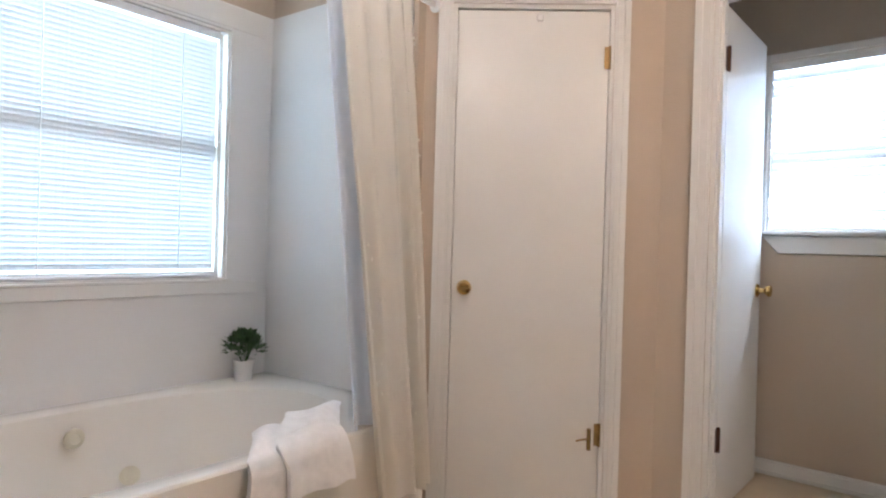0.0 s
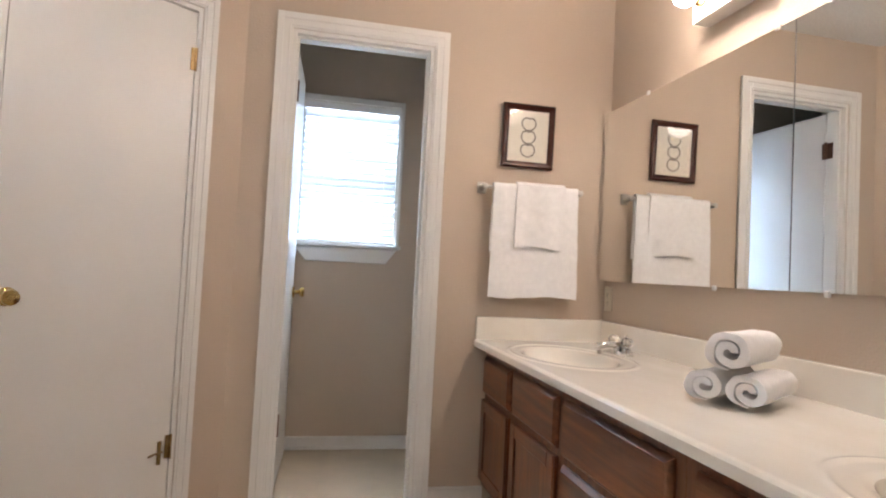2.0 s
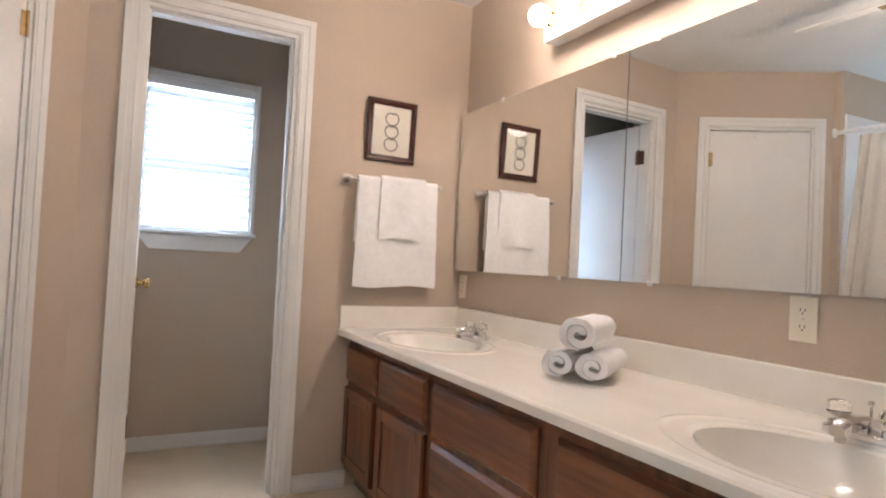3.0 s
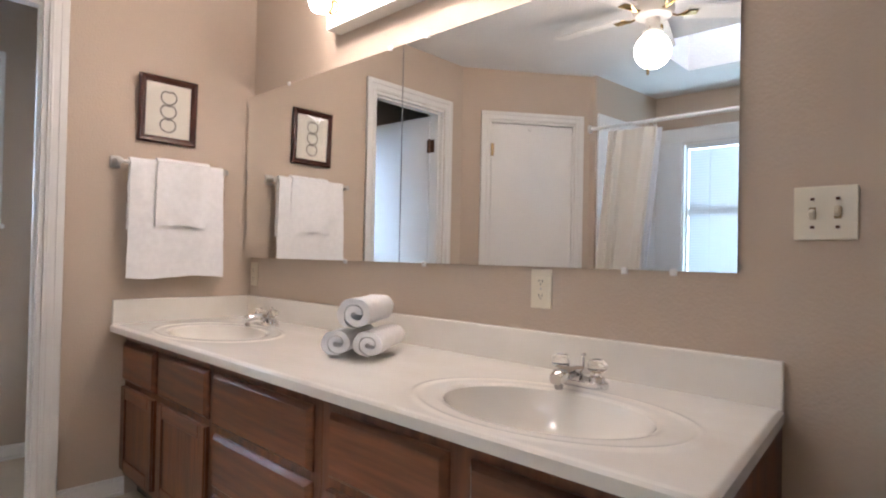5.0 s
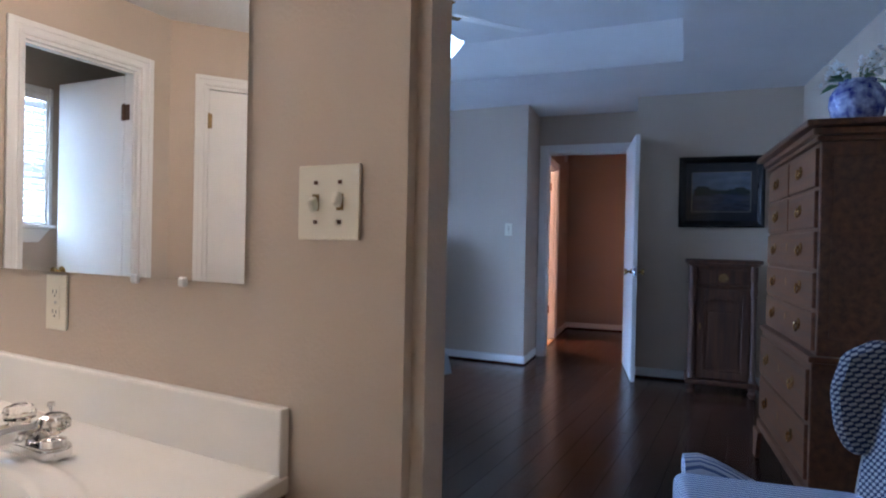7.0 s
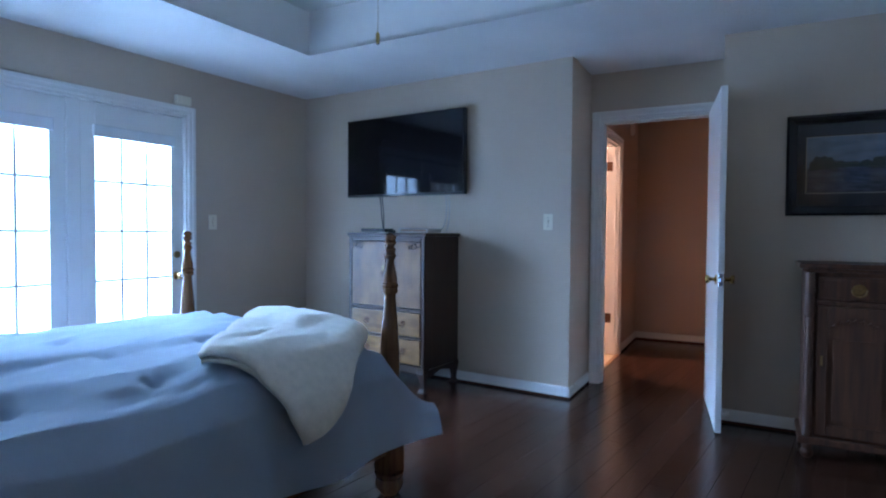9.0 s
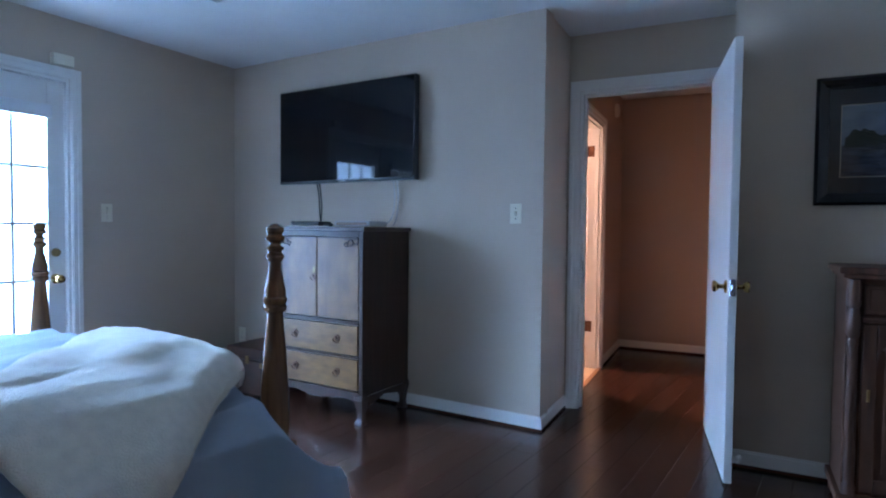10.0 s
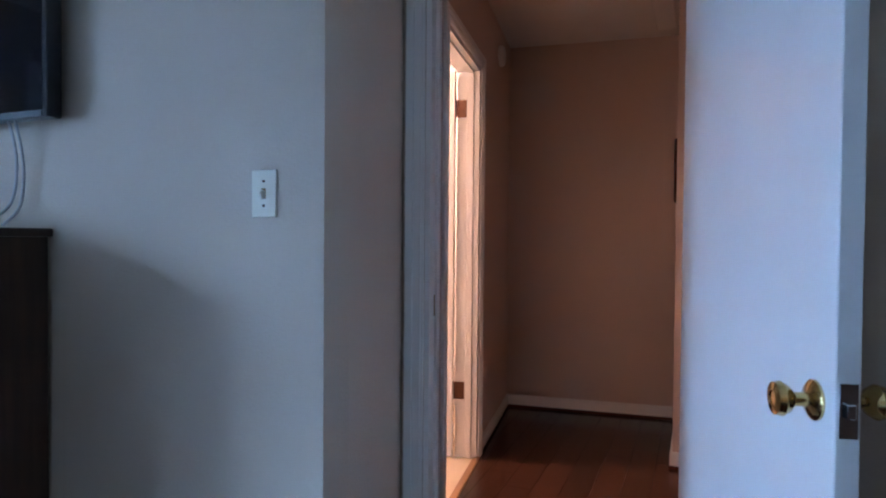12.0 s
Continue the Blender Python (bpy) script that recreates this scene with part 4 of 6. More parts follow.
def ceiling_fan(name, label, m, drop, globe, bladew, bladel, n, glass, chain=0.36, turn=0.0):
    """A ceiling fan hanging below its mount at the origin."""
    o = thing(name, label, "ceiling fan", m)
    part("canopy", lathe([(0, 0), (0.075, 0), (0.07, -0.03), (0.03, -0.055), (0, -0.055)], 24), FANW, o, "", True)
    part("downrod", tube([(0, 0, -0.05), (0, 0, -drop)], 0.012, 10), FANW, o, "", True)
    part("motor", lathe([(0, -drop + 0.04), (0.05, -drop + 0.03), (0.10, -drop), (0.105, -drop - 0.06), (0.09, -drop - 0.09), (0.045, -drop - 0.10), (0, -drop - 0.10)], 28), FANW, o, "", True)
    z = -drop - 0.075
    for k in range(n):
        a = pose(0, 0, z, 0, 0, turn + 360 * k / n)
        br = tube([(0.085, 0, 0), (0.12, 0, -0.012), (0.15, 0.012, -0.004), (0.17, 0.02, 0.0)], 0.006, 8)
        tube([(0.12, 0, -0.012), (0.15, -0.012, -0.004), (0.17, -0.02, 0.0)], 0.006, 8, br)
        box(0.155, 0.215, -0.03, 0.03, -0.003, 0.001, 0.001, bm=br)
        iron = part("blade_iron", moved(br, a), BRASS, o, "brass blade iron", True)
        bl = prism([(0.16, -bladew * 0.42), (bladel, -bladew * 0.5), (bladel + 0.02, -bladew * 0.35), (bladel + 0.02, bladew * 0.35), (bladel, bladew * 0.5), (0.16, bladew * 0.42)], 0.002, 0.008, 0.002, 1)
        part("blade", moved(bl, a @ pose(0, 0, 0, 12, 0, 0)), FANW, o)
    part("light_fitter", lathe([(0, -drop - 0.10), (0.035, -drop - 0.10), (0.035, -drop - 0.155), (0.05, -drop - 0.165), (0.05, -drop - 0.18), (0, -drop - 0.18)], 20), FANW, o, "", True)
    if globe:
        b = bmesh.new()
        bmesh.ops.create_uvsphere(b, u_segments=28, v_segments=18, radius=globe)
        part("globe", moved(b, Matrix.Translation((0, 0, -drop - 0.175 - globe))), glass, o, "lit opal glass globe", True)
    ch = tube([(0.04, 0.0, -drop - 0.15), (0.055, 0.0, -drop - 0.20), (0.055, 0.0, -drop - chain)], 0.0012, 6)
    lathe([(0, -0.045), (0.007, -0.04), (0.008, -0.01), (0.004, 0), (0, 0)], 10, ch, Matrix.Translation((0.055, 0, -drop - chain)))
    part("pull_chain", ch, BRASS, o, "", True)
    return o


ceiling_fan("ceiling_fan", "white ceiling fan with brass irons and a lit globe", pose(-0.15, 1.10, CZ), 0.02, 0.090, 0.13, 0.55, 5, GLOBE, 0.36, 20)

# ---- tub corner ----
TRZ = 0.425


def tub():
    o = thing("bathtub", "almond jetted garden tub with an oval basin", "bathtub")
    x0, x1, y0, y1 = -2.036, -1.02, 0.30, 1.94
    cx, cy = -1.52, 1.03
    n = 72
    outer, bm = [], bmesh.new()
    for k in range(n):
        a = 2 * math.pi * k / n
        dx, dy = math.cos(a), math.sin(a)
        t = min(((x1 - cx) if dx > 0 else (cx - x0)) / max(abs(dx), 1e-6), ((y1 - cy) if dy > 0 else (cy - y0)) / max(abs(dy), 1e-6))
        outer.append((cx + dx * t, cy + dy * t))
    levels = [(1.0, TRZ), (0.04, TRZ + 0.004), (0.0, TRZ - 0.006), (-0.06, TRZ - 0.10), (-0.12, TRZ - 0.24), (-0.2, TRZ - 0.31), (-0.6, TRZ - 0.33)]
    rings = [[bm.verts.new((*p, TRZ - 0.06)) for p in outer], [bm.verts.new((p[0] + (cx - p[0]) * 0.004, p[1] + (cy - p[1]) * 0.004, TRZ - 0.008)) for p in outer], [bm.verts.new((p[0] + (cx - p[0]) * 0.02, p[1] + (cy - p[1]) * 0.02, TRZ)) for p in outer]]
    for g, z in levels[1:]:
        ring = []
        for k in range(n):
            a = 2 * math.pi * k / n
            s = 1 + g
            ring.append(bm.verts.new((cx + 0.42 * s * math.copysign(abs(math.cos(a)) ** 0.85, math.cos(a)), cy + 0.74 * s * math.copysign(abs(math.sin(a)) ** 0.85, math.sin(a)), z)))
        rings.append(ring)
    for r1, r2 in zip(rings, rings[1:]):
        for k in range(n):
            bm.faces.new((r1[k], r1[(k + 1) % n], r2[(k + 1) % n], r2[k]))
    bm.faces.new(rings[-1])
    part("basin", bm, TUBM, o, "", True)
    part("apron", box(-1.045, -1.022, 0.30, 1.90, 0.0, TRZ - 0.055, 0.004), TUBM, o)
    for x, y, z in ((-1.885, 0.985, 0.335), (-1.845, 1.165, 0.165)):
        d = (Vector((cx, cy, z)) - Vector((x, y, z))).normalized()
        q = Matrix.Translation((x, y, z)) @ d.to_track_quat("Z", "Y").to_matrix().to_4x4()
        part("jet", lathe([(0, 0), (0.036, 0), (0.036, 0.008), (0.03, 0.014), (0.018, 0.016), (0.016, 0.010), (0, 0.010)], 20, m=q), IVORY, o, "ivory whirlpool jet", True)


tub()


def folded_towel():
    def path(s, lift):
        """Down the outside of the rim, over it and on towards the basin."""
        if s < 0.18:
            return Vector((-1.20 + s, 0, TRZ + 0.008 + lift + 0.018 * math.sin(math.pi * s / 0.20)))
        t = s - 0.18
        r = 0.035 + lift
        a = min(t / (r * 1.571), 1) * math.pi / 2
        return Vector((-1.02 + r * math.sin(a), 0, TRZ - 0.027 + r * math.cos(a) - max(0, t - r * 1.571)))

    def fold(name, label, y0, y1, lift, length, slack):
        def f(u, v):
            p = path(u * length, lift)
            r = 1 - abs(2 * v - 1) ** 6
            p.y = y0 + v * (y1 - y0) + 0.012 * math.sin(u * 5 + slack) + 0.75 * max(0, -1.0 - p.x)
            p.z += 0.010 * (r - 1) + 0.006 * math.sin(v * 7 + u * 5 + slack)
            return fuzz(p, 0.007, 14)
        bm = sheet(44, 26, f, 0.026)
        bmesh.ops.bevel(bm, geom=[e for e in bm.edges if len(e.link_faces) == 2 and e.calc_face_angle(0) > 1.0], offset=0.009, segments=2, affect="EDGES", clamp_overlap=True)
        tagged(obj(name, bm, TERRY, None, True), label, "towel")

    fold("folded_towel", "white towel folded over the tub rim", 1.12, 1.30, 0.022, 0.44, 0.0)
    fold("hand_towel", "white hand towel folded on top of the towel", 1.23, 1.47, 0.054, 0.40, 1.7)


folded_towel()


def curtain():
    rod = thing("curtain_rod", "white curved-end shower curtain rod", "curtain rod")
    part("rod", tube([(-1.06, 1.93, 2.0), (-1.06, -0.2, 2.0)], 0.0125, 12), TRIM, rod, "", True)
    part("flange", lathe([(0, 0), (0.03, 0), (0.028, 0.008), (0.015, 0.014), (0, 0.014)], 18, m=pose(-1.06, 1.945, 2.0, 90, 0, 0)), TRIM, rod, "", True)
    o = thing("shower_curtain", "cream embroidered shower curtain drawn to the wall", "curtain")

    def f(u, v):
        z = 1.965 - v * 1.80
        y = 1.80 + 0.10 * v - u * 0.36 * (1 - 0.15 * v)
        x = -1.055 + (0.019 + 0.012 * math.sin(u * 9)) * math.sin(2 * math.pi * (u * 4.6 + 0.35 * math.sin(u * 5) + 0.12 * v)) * (0.6 + 0.5 * v) + 0.06 * v + 0.05 * u * v
        return Vector((x, y, z)) + noise.noise_vector(Vector((u * 6, v * 2, 0))) * 0.012
    part("cloth", sheet(90, 40, f, 0.002), SHEER, o, "", True)

    def g(u, v):
        p = f(u, v * 0.86)
        return Vector((p.x * 0.6 + -1.10 * 0.4 - 0.035, p.y - 0.025 * u + 0.012, p.z))
    part("liner", sheet(60, 20, g, 0.0015), LINER, o, "clear white liner", True)
    for k in range(7):
        u = (k + 0.5) / 7
        p = f(u, 0)
        part("ring", moved(tube([(0.02 * math.cos(a), 0, 0.024 * math.sin(a)) for a in [2 * math.pi * j / 12 for j in range(13)]], 0.0022, 6), pose(-1.06, p.y, 1.985)), TRIM, o, "", True)
    rng = random.Random(4)
    em = bmesh.new()
    for k in range(150):
        u, v = rng.random(), 0.06 + 0.9 * rng.random()
        p, q = f(u, v), f(u + 0.004, v)
        n = Vector((1, 0.2, 0)).normalized()
        add(em, lathe([(0, 0.0008), (0.006, 0.0008), (0.004, 0.0024), (0, 0.0026)], 6, m=Matrix.Translation(p + n * 0.003) @ n.to_track_quat("Z", "Y").to_matrix().to_4x4()))
    part("embroidery", em, SHEER, o, "small embroidered sprigs")["kind"] = "stuff"


curtain()


def small_plant():
    o = thing("potted_plant", "small bushy green plant in a white ceramic pot", "plant", pose(-1.935, 1.685, TRZ))
    part("pot", lathe([(0, 0), (0.036, 0), (0.040, 0.01), (0.047, 0.092), (0.049, 0.095), (0.044, 0.097), (0.042, 0.08), (0, 0.08)], 24), POTW, o, "white ceramic pot", True)
    rng = random.Random(7)
    bm = bmesh.new()
    for k in range(330):
        a, e = rng.uniform(0, 2 * math.pi), rng.uniform(-0.35, 1.5)
        r = 0.082 * (0.45 + 0.55 * rng.random() ** 0.5)
        c = Vector((r * math.cos(a) * math.cos(e), r * math.sin(a) * math.cos(e), 0.145 + r * 0.85 * math.sin(e)))
        d = (c - Vector((0, 0, 0.10))).normalized() + Vector((rng.uniform(-.6, .6), rng.uniform(-.6, .6), rng.uniform(-.4, .6)))
        q = Matrix.Translation(c) @ d.normalized().to_track_quat("Y", "Z").to_matrix().to_4x4()
        s = rng.uniform(0.018, 0.029)
        vs = [bm.verts.new(q @ Vector(p)) for p in ((0, 0, 0), (s * 0.42, s * 0.6, 0.003), (0, s * 1.35, 0), (-s * 0.42, s * 0.6, 0.003))]
        bm.faces.new(vs)
    part("foliage", bm, LEAFM, o, "small green leaves")
    st = bmesh.new()
    for k in range(14):
        a = rng.uniform(0, 6.28)
        tube([(0.01 * math.cos(a), 0.01 * math.sin(a), 0.08), (0.04 * math.cos(a), 0.04 * math.sin(a), 0.16)], 0.0015, 5, st)
    part("stems", st, LEAFM, o)


small_plant()


def toilet():
    o = thing("toilet", "white porcelain toilet beside the wall", "toilet", pose(0.72, 3.07, 0, 0, 0, 0))
    part("tank", box(0.24, 0.44, -0.21, 0.21, 0.40, 0.72, 0.02, 3), POTW, o)
    part("tank_lid", box(0.22, 0.45, -0.22, 0.22, 0.722, 0.755, 0.01, 2), POTW, o)
    bm = bmesh.new()
    rings = []
    for z, s, off in ((0.0, 0.5, 0.08), (0.04, 0.48, 0.08), (0.16, 0.42, 0.07), (0.28, 0.7, 0.02), (0.37, 1.0, 0.0), (0.40, 1.0, 0.0), (0.40, 0.8, 0.0), (0.30, 0.6, 0.0), (0.24, 0.25, 0.0)):
        rings.append([bm.verts.new((0.01 + off + 0.235 * s * math.cos(a), 0.185 * s * math.sin(a), z)) for a in [2 * math.pi * k / 32 for k in range(32)]])
    for a, c in zip(rings, rings[1:]):
        for k in range(32):
            bm.faces.new((a[k], a[(k + 1) % 32], c[(k + 1) % 32], c[k]))
    bm.faces.new(rings[0])
    bm.faces.new(rings[-1])
    part("bowl", bm, POTW, o, "", True)
    sb = prism([(0.01 + 0.24 * math.cos(a), 0.188 * math.sin(a)) for a in [2 * math.pi * k / 32 for k in range(32)]], 0.402, 0.43, 0.008, 2)
    part("seat_lid", sb, POTW, o, "", True)


toilet()

# ---- bedroom: bed ----
PROF = [(0.0, 1.335, 0.27), (0.20, 1.365, 0.40), (0.36, 1.40, 0.56), (0.50, 1.49, 0.655), (0.78, 1.75, 0.705), (1.33, 2.30, 0.735), (1.93, 2.90, 0.715), (2.16, 3.11, 0.65), (2.45, 3.22, 0.38), (2.63, 3.24, 0.20)]


def duvet_at(x, s, tufts=0.0):
    """A point of the bed cover: x along the bed, s the way across it from the near hem."""
    for (s0, y0, z0), (s1, y1, z1) in zip(PROF, PROF[1:]):
        if s <= s1 or s1 == PROF[-1][0]:
            t = smooth(s0, s1, s) * 0.35 + 0.65 * (s - s0) / (s1 - s0)
            y, z = y0 + (y1 - y0) * t, z0 + (z1 - z0) * t
            break
    drop = smooth(3.78, 4.03, x)
    z -= drop * (z - 0.17) * 0.62 * smooth(0.1, 0.5, s)
    y -= 0.05 * drop * (1 - smooth(0.3, 0.9, s))
    p = Vector((x, y, z))
    side = 1 - smooth(0.3, 0.55, s)
    p.y -= side * (0.018 * math.sin(x * 7.5 + 1) + 0.010 * math.sin(x * 15.3))
    wr = noise.noise(Vector((x * 2.2 + p.y, p.y * 4.5, 3))) * 0.022 + noise.noise(Vector((x * 4, p.y * 11 - x * 3, 1))) * 0.013
    wr += noise.noise(Vector((x * 6 - p.y * 3, p.y * 24, 7))) * 0.006 * (1 - side)
    p.z += wr * (1 - side * 0.7)
    gx, gs = (x + 0.05) / 0.42, (s + 0.12) / 0.40
    d2 = ((gx - round(gx)) * 0.42) ** 2 + ((gs - round(gs)) * 0.40) ** 2
    p.z -= tufts * (1 - side) * (0.022 * math.exp(-d2 / 0.0012) + 0.006 * math.exp(-d2 / 0.02))
    p.y += wr * side * 0.6
    return p


def bed():
    o = thing("bed", "wooden four-poster bed with a slate blue quilt", "bed", pose(0, -0.03, 0))
    prof = [(0.0, 0.50), (0.044, 0.50), (0.050, 0.53), (0.053, 0.58), (0.050, 0.66), (0.040, 0.78), (0.029, 0.89), (0.029, 0.905), (0.040, 0.912), (0.042, 0.925), (0.036, 0.932), (0.043, 0.94), (0.043, 0.95), (0.036, 0.957), (0.038, 0.975), (0.031, 1.00), (0.022, 1.04), (0.021, 1.06), (0.028, 1.07), (0.033, 1.075), (0.033, 1.083), (0.024, 1.09), (0.024, 1.097), (0.031, 1.102), (0.031, 1.108), (0.018, 1.115), (0.018, 1.122), (0.031, 1.13), (0.033, 1.14), (0.026, 1.145), (0.026, 1.15), (0.031, 1.155), (0.031, 1.168), (0.012, 1.18), (0, 1.181)]
    for y in (1.485, 3.115):
        b = lathe([(r * 0.87, z) for r, z in prof], 22)
        box(-0.05, 0.05, -0.05, 0.05, 0.10, 0.50, 0.006, bm=b)
        lathe([(0, 0), (0.04, 0), (0.062, 0.03), (0.066, 0.055), (0.058, 0.075), (0.066, 0.085), (0.066, 0.1), (0, 0.1)], 22, b)
        part("bedpost", moved(b, Matrix.Translation((3.87, y, 0))), POSTW, o, "turned wooden bedpost", True)
    for y in (1.52, 3.22):
        for x in (1.62,):
            part("head_leg", box(x - 0.045, x + 0.045, y - 0.085, y + 0.005, 0, 0.62, 0.005), POSTW, o)
    part("side_rail", box(1.665, 3.82, 1.455, 1.49, 0.19, 0.37, 0.006), POSTW, o)
    part("side_rail", box(1.665, 3.82, 3.11, 3.145, 0.19, 0.37, 0.006), POSTW, o)
    part("foot_rail", box(3.845, 3.885, 1.536, 3.064, 0.19, 0.40, 0.006), POSTW, o)
    part("mattress", box(1.68, 3.80, 1.50, 3.10, 0.30, 0.60, 0.05, 3), TERRY, o)


bed()
q = sheet(190, 180, lambda u, v: duvet_at(1.72 + u * 2.30, v * 2.63, 1.0))
bmesh.ops.solidify(q, geom=list(q.faces), thickness=-0.018)
quilt = tagged(obj("quilt", q, DUVET, None, True), "slate blue cotton quilt draped over the bed", "quilt")
quilt.location.y = -0.03
seam = bmesh.new()
for x in (2.32,):
    tube([duvet_at(x, s * 0.04) + Vector((0, -0.003, 0.004)) for s in range(0, 60)], 0.0035, 5, seam)
part("stitched_seam", seam, DUVET, quilt)


def throw():
    A, B, C, D = (3.04, 0.70), (3.29, 0.22), (3.86, 0.66), (3.80, 1.33)

    def lay(u, v):
        """A place on the quilt under the throw, and the way out of it."""
        u2 = 0.5 + (u - 0.5) * (1 - 0.10 * (2 * v - 1) ** 8)
        x = (1 - u2) * ((1 - v) * A[0] + v * D[0]) + u2 * ((1 - v) * B[0] + v * C[0])
        s = (1 - u2) * ((1 - v) * A[1] + v * D[1]) + u2 * ((1 - v) * B[1] + v * C[1])
        e = duvet_at(x, s + 0.05) - duvet_at(x, s - 0.05)
        t = duvet_at(x + 0.05, s) - duvet_at(x - 0.05, s)
        return duvet_at(x, s), t.cross(e).normalized()

    def fold(high, low, back, shift):
        def g(u, w):
            r = (high - low) / 2
            soft = noise.noise(Vector((u * 3 + shift, w * 4, 9))) * 0.012
            if w < 0.62:
                v, lift, out = 1 - w / 0.62, high, 0.0
                lift -= (high - low * 0.4) * smooth(0.86, 1.0, v) * 0.7
            elif w < 0.78:
                a = (w - 0.62) / 0.16 * math.pi
                v, lift, out = 0.0, low + r + r * math.cos(a), (r + 0.012) * math.sin(a)
            else:
                v, lift, out = (w - 0.78) / 0.22 * back, low, 0.0
            p, n = lay(u, v)
            q = (lay(u, 0.0)[0] - lay(u, 0.08)[0]).normalized()
            edge = 1 - 0.35 * abs(2 * u - 1) ** 10
            return p + n * (lift * edge + soft) + q * (out + shift)
        return g

    o = thing("throw_blanket", "cream fleece throw folded over the bed corner", "blanket", pose(0, -0.03, 0))
    part("upper_fold", sheet(40, 60, fold(0.100, 0.048, 0.5, 0.0), 0.020), FLEECE, o, "", True)
    part("lower_fold", sheet(40, 50, fold(0.052, 0.016, 0.5, -0.02), 0.016), FLEECE, o, "", True)


throw()


def pillow(m, w, h, d, label, material):
    def f(u, v):
        a, b = u * 2 - 1, v * 2 - 1
        return Vector((a * w / 2, 0, b * h / 2)), (1 - a ** 4) ** 0.5 * (1 - b ** 4) ** 0.5 * d / 2
    bm = bmesh.new()
    for sgn in (1, -1):
        add(bm, sheet(20, 20, lambda u, v: f(u, v)[0] + Vector((0, sgn * f(u, v)[1], 0)) + noise.noise_vector(f(u, v)[0] * 5) * 0.008))
    bmesh.ops.remove_doubles(bm, verts=bm.verts, dist=0.0004)
    o = tagged(obj("pillow", bm, material, None, True), label, "pillow", "pillows on the bed")
    o.matrix_world = m
    return o


pillow(pose(2.02, 1.84, 0.83, 72, 0, 90), 0.66, 0.42, 0.26, "slate blue pillow lying at the head of the bed", DUVET)
pillow(pose(2.05, 2.72, 0.83, 72, 0, 90), 0.66, 0.42, 0.26, "slate blue pillow lying at the head of the bed", DUVET)


# ---- bedroom: television wall ----
def pull(m, parent, s=1.0, material=None):
    """A drop pull: plate and hanging bail, facing -x."""
    b = plate([(-0.022 * s, 0), (-0.012 * s, 0.014 * s), (0, 0.018 * s), (0.012 * s, 0.014 * s), (0.022 * s, 0), (0.012 * s, -0.012 * s), (0, -0.020 * s), (-0.012 * s, -0.012 * s)], 0.003)
    h = part("pull_plate", moved(b, m), material or OLDBR, parent)
    t = tube([(-0.004, 0.02 * s * math.cos(a), -0.004 - 0.02 * s * math.sin(a)) for a in [math.pi * k / 8 for k in range(9)]], 0.003 * s, 6)
    t2 = lathe([(0, 0), (0.006 * s, 0), (0.007 * s, 0.008), (0, 0.012)], 8, m=pose(0, 0, 0.002, 0, -90, 0))
    add(t, t2)
    part("bail", moved(t, m @ Matrix.Translation((-0.008, 0, 0))), material or OLDBR, h, "", True)


def scroll(m, parent, flip):
    b = bmesh.new()
    for k in range(3):
        r = 0.030 - 0.007 * k
        cy = 0.02 + 0.035 * k
        tube([(-0.003, flip * (cy + r * math.cos(a) * (1 - a / 12)), -0.02 - 0.012 * k + r * math.sin(a) * (1 - a / 12)) for a in [0.35 * j for j in range(16)]], 0.0045, 6, b)
    box(-0.005, 0, min(0, flip * 0.11), max(0, flip * 0.11), -0.012, 0.0, 0.002, bm=b)
    part("carved_scroll", moved(b, m), WALN, parent, "carved walnut scroll", True)


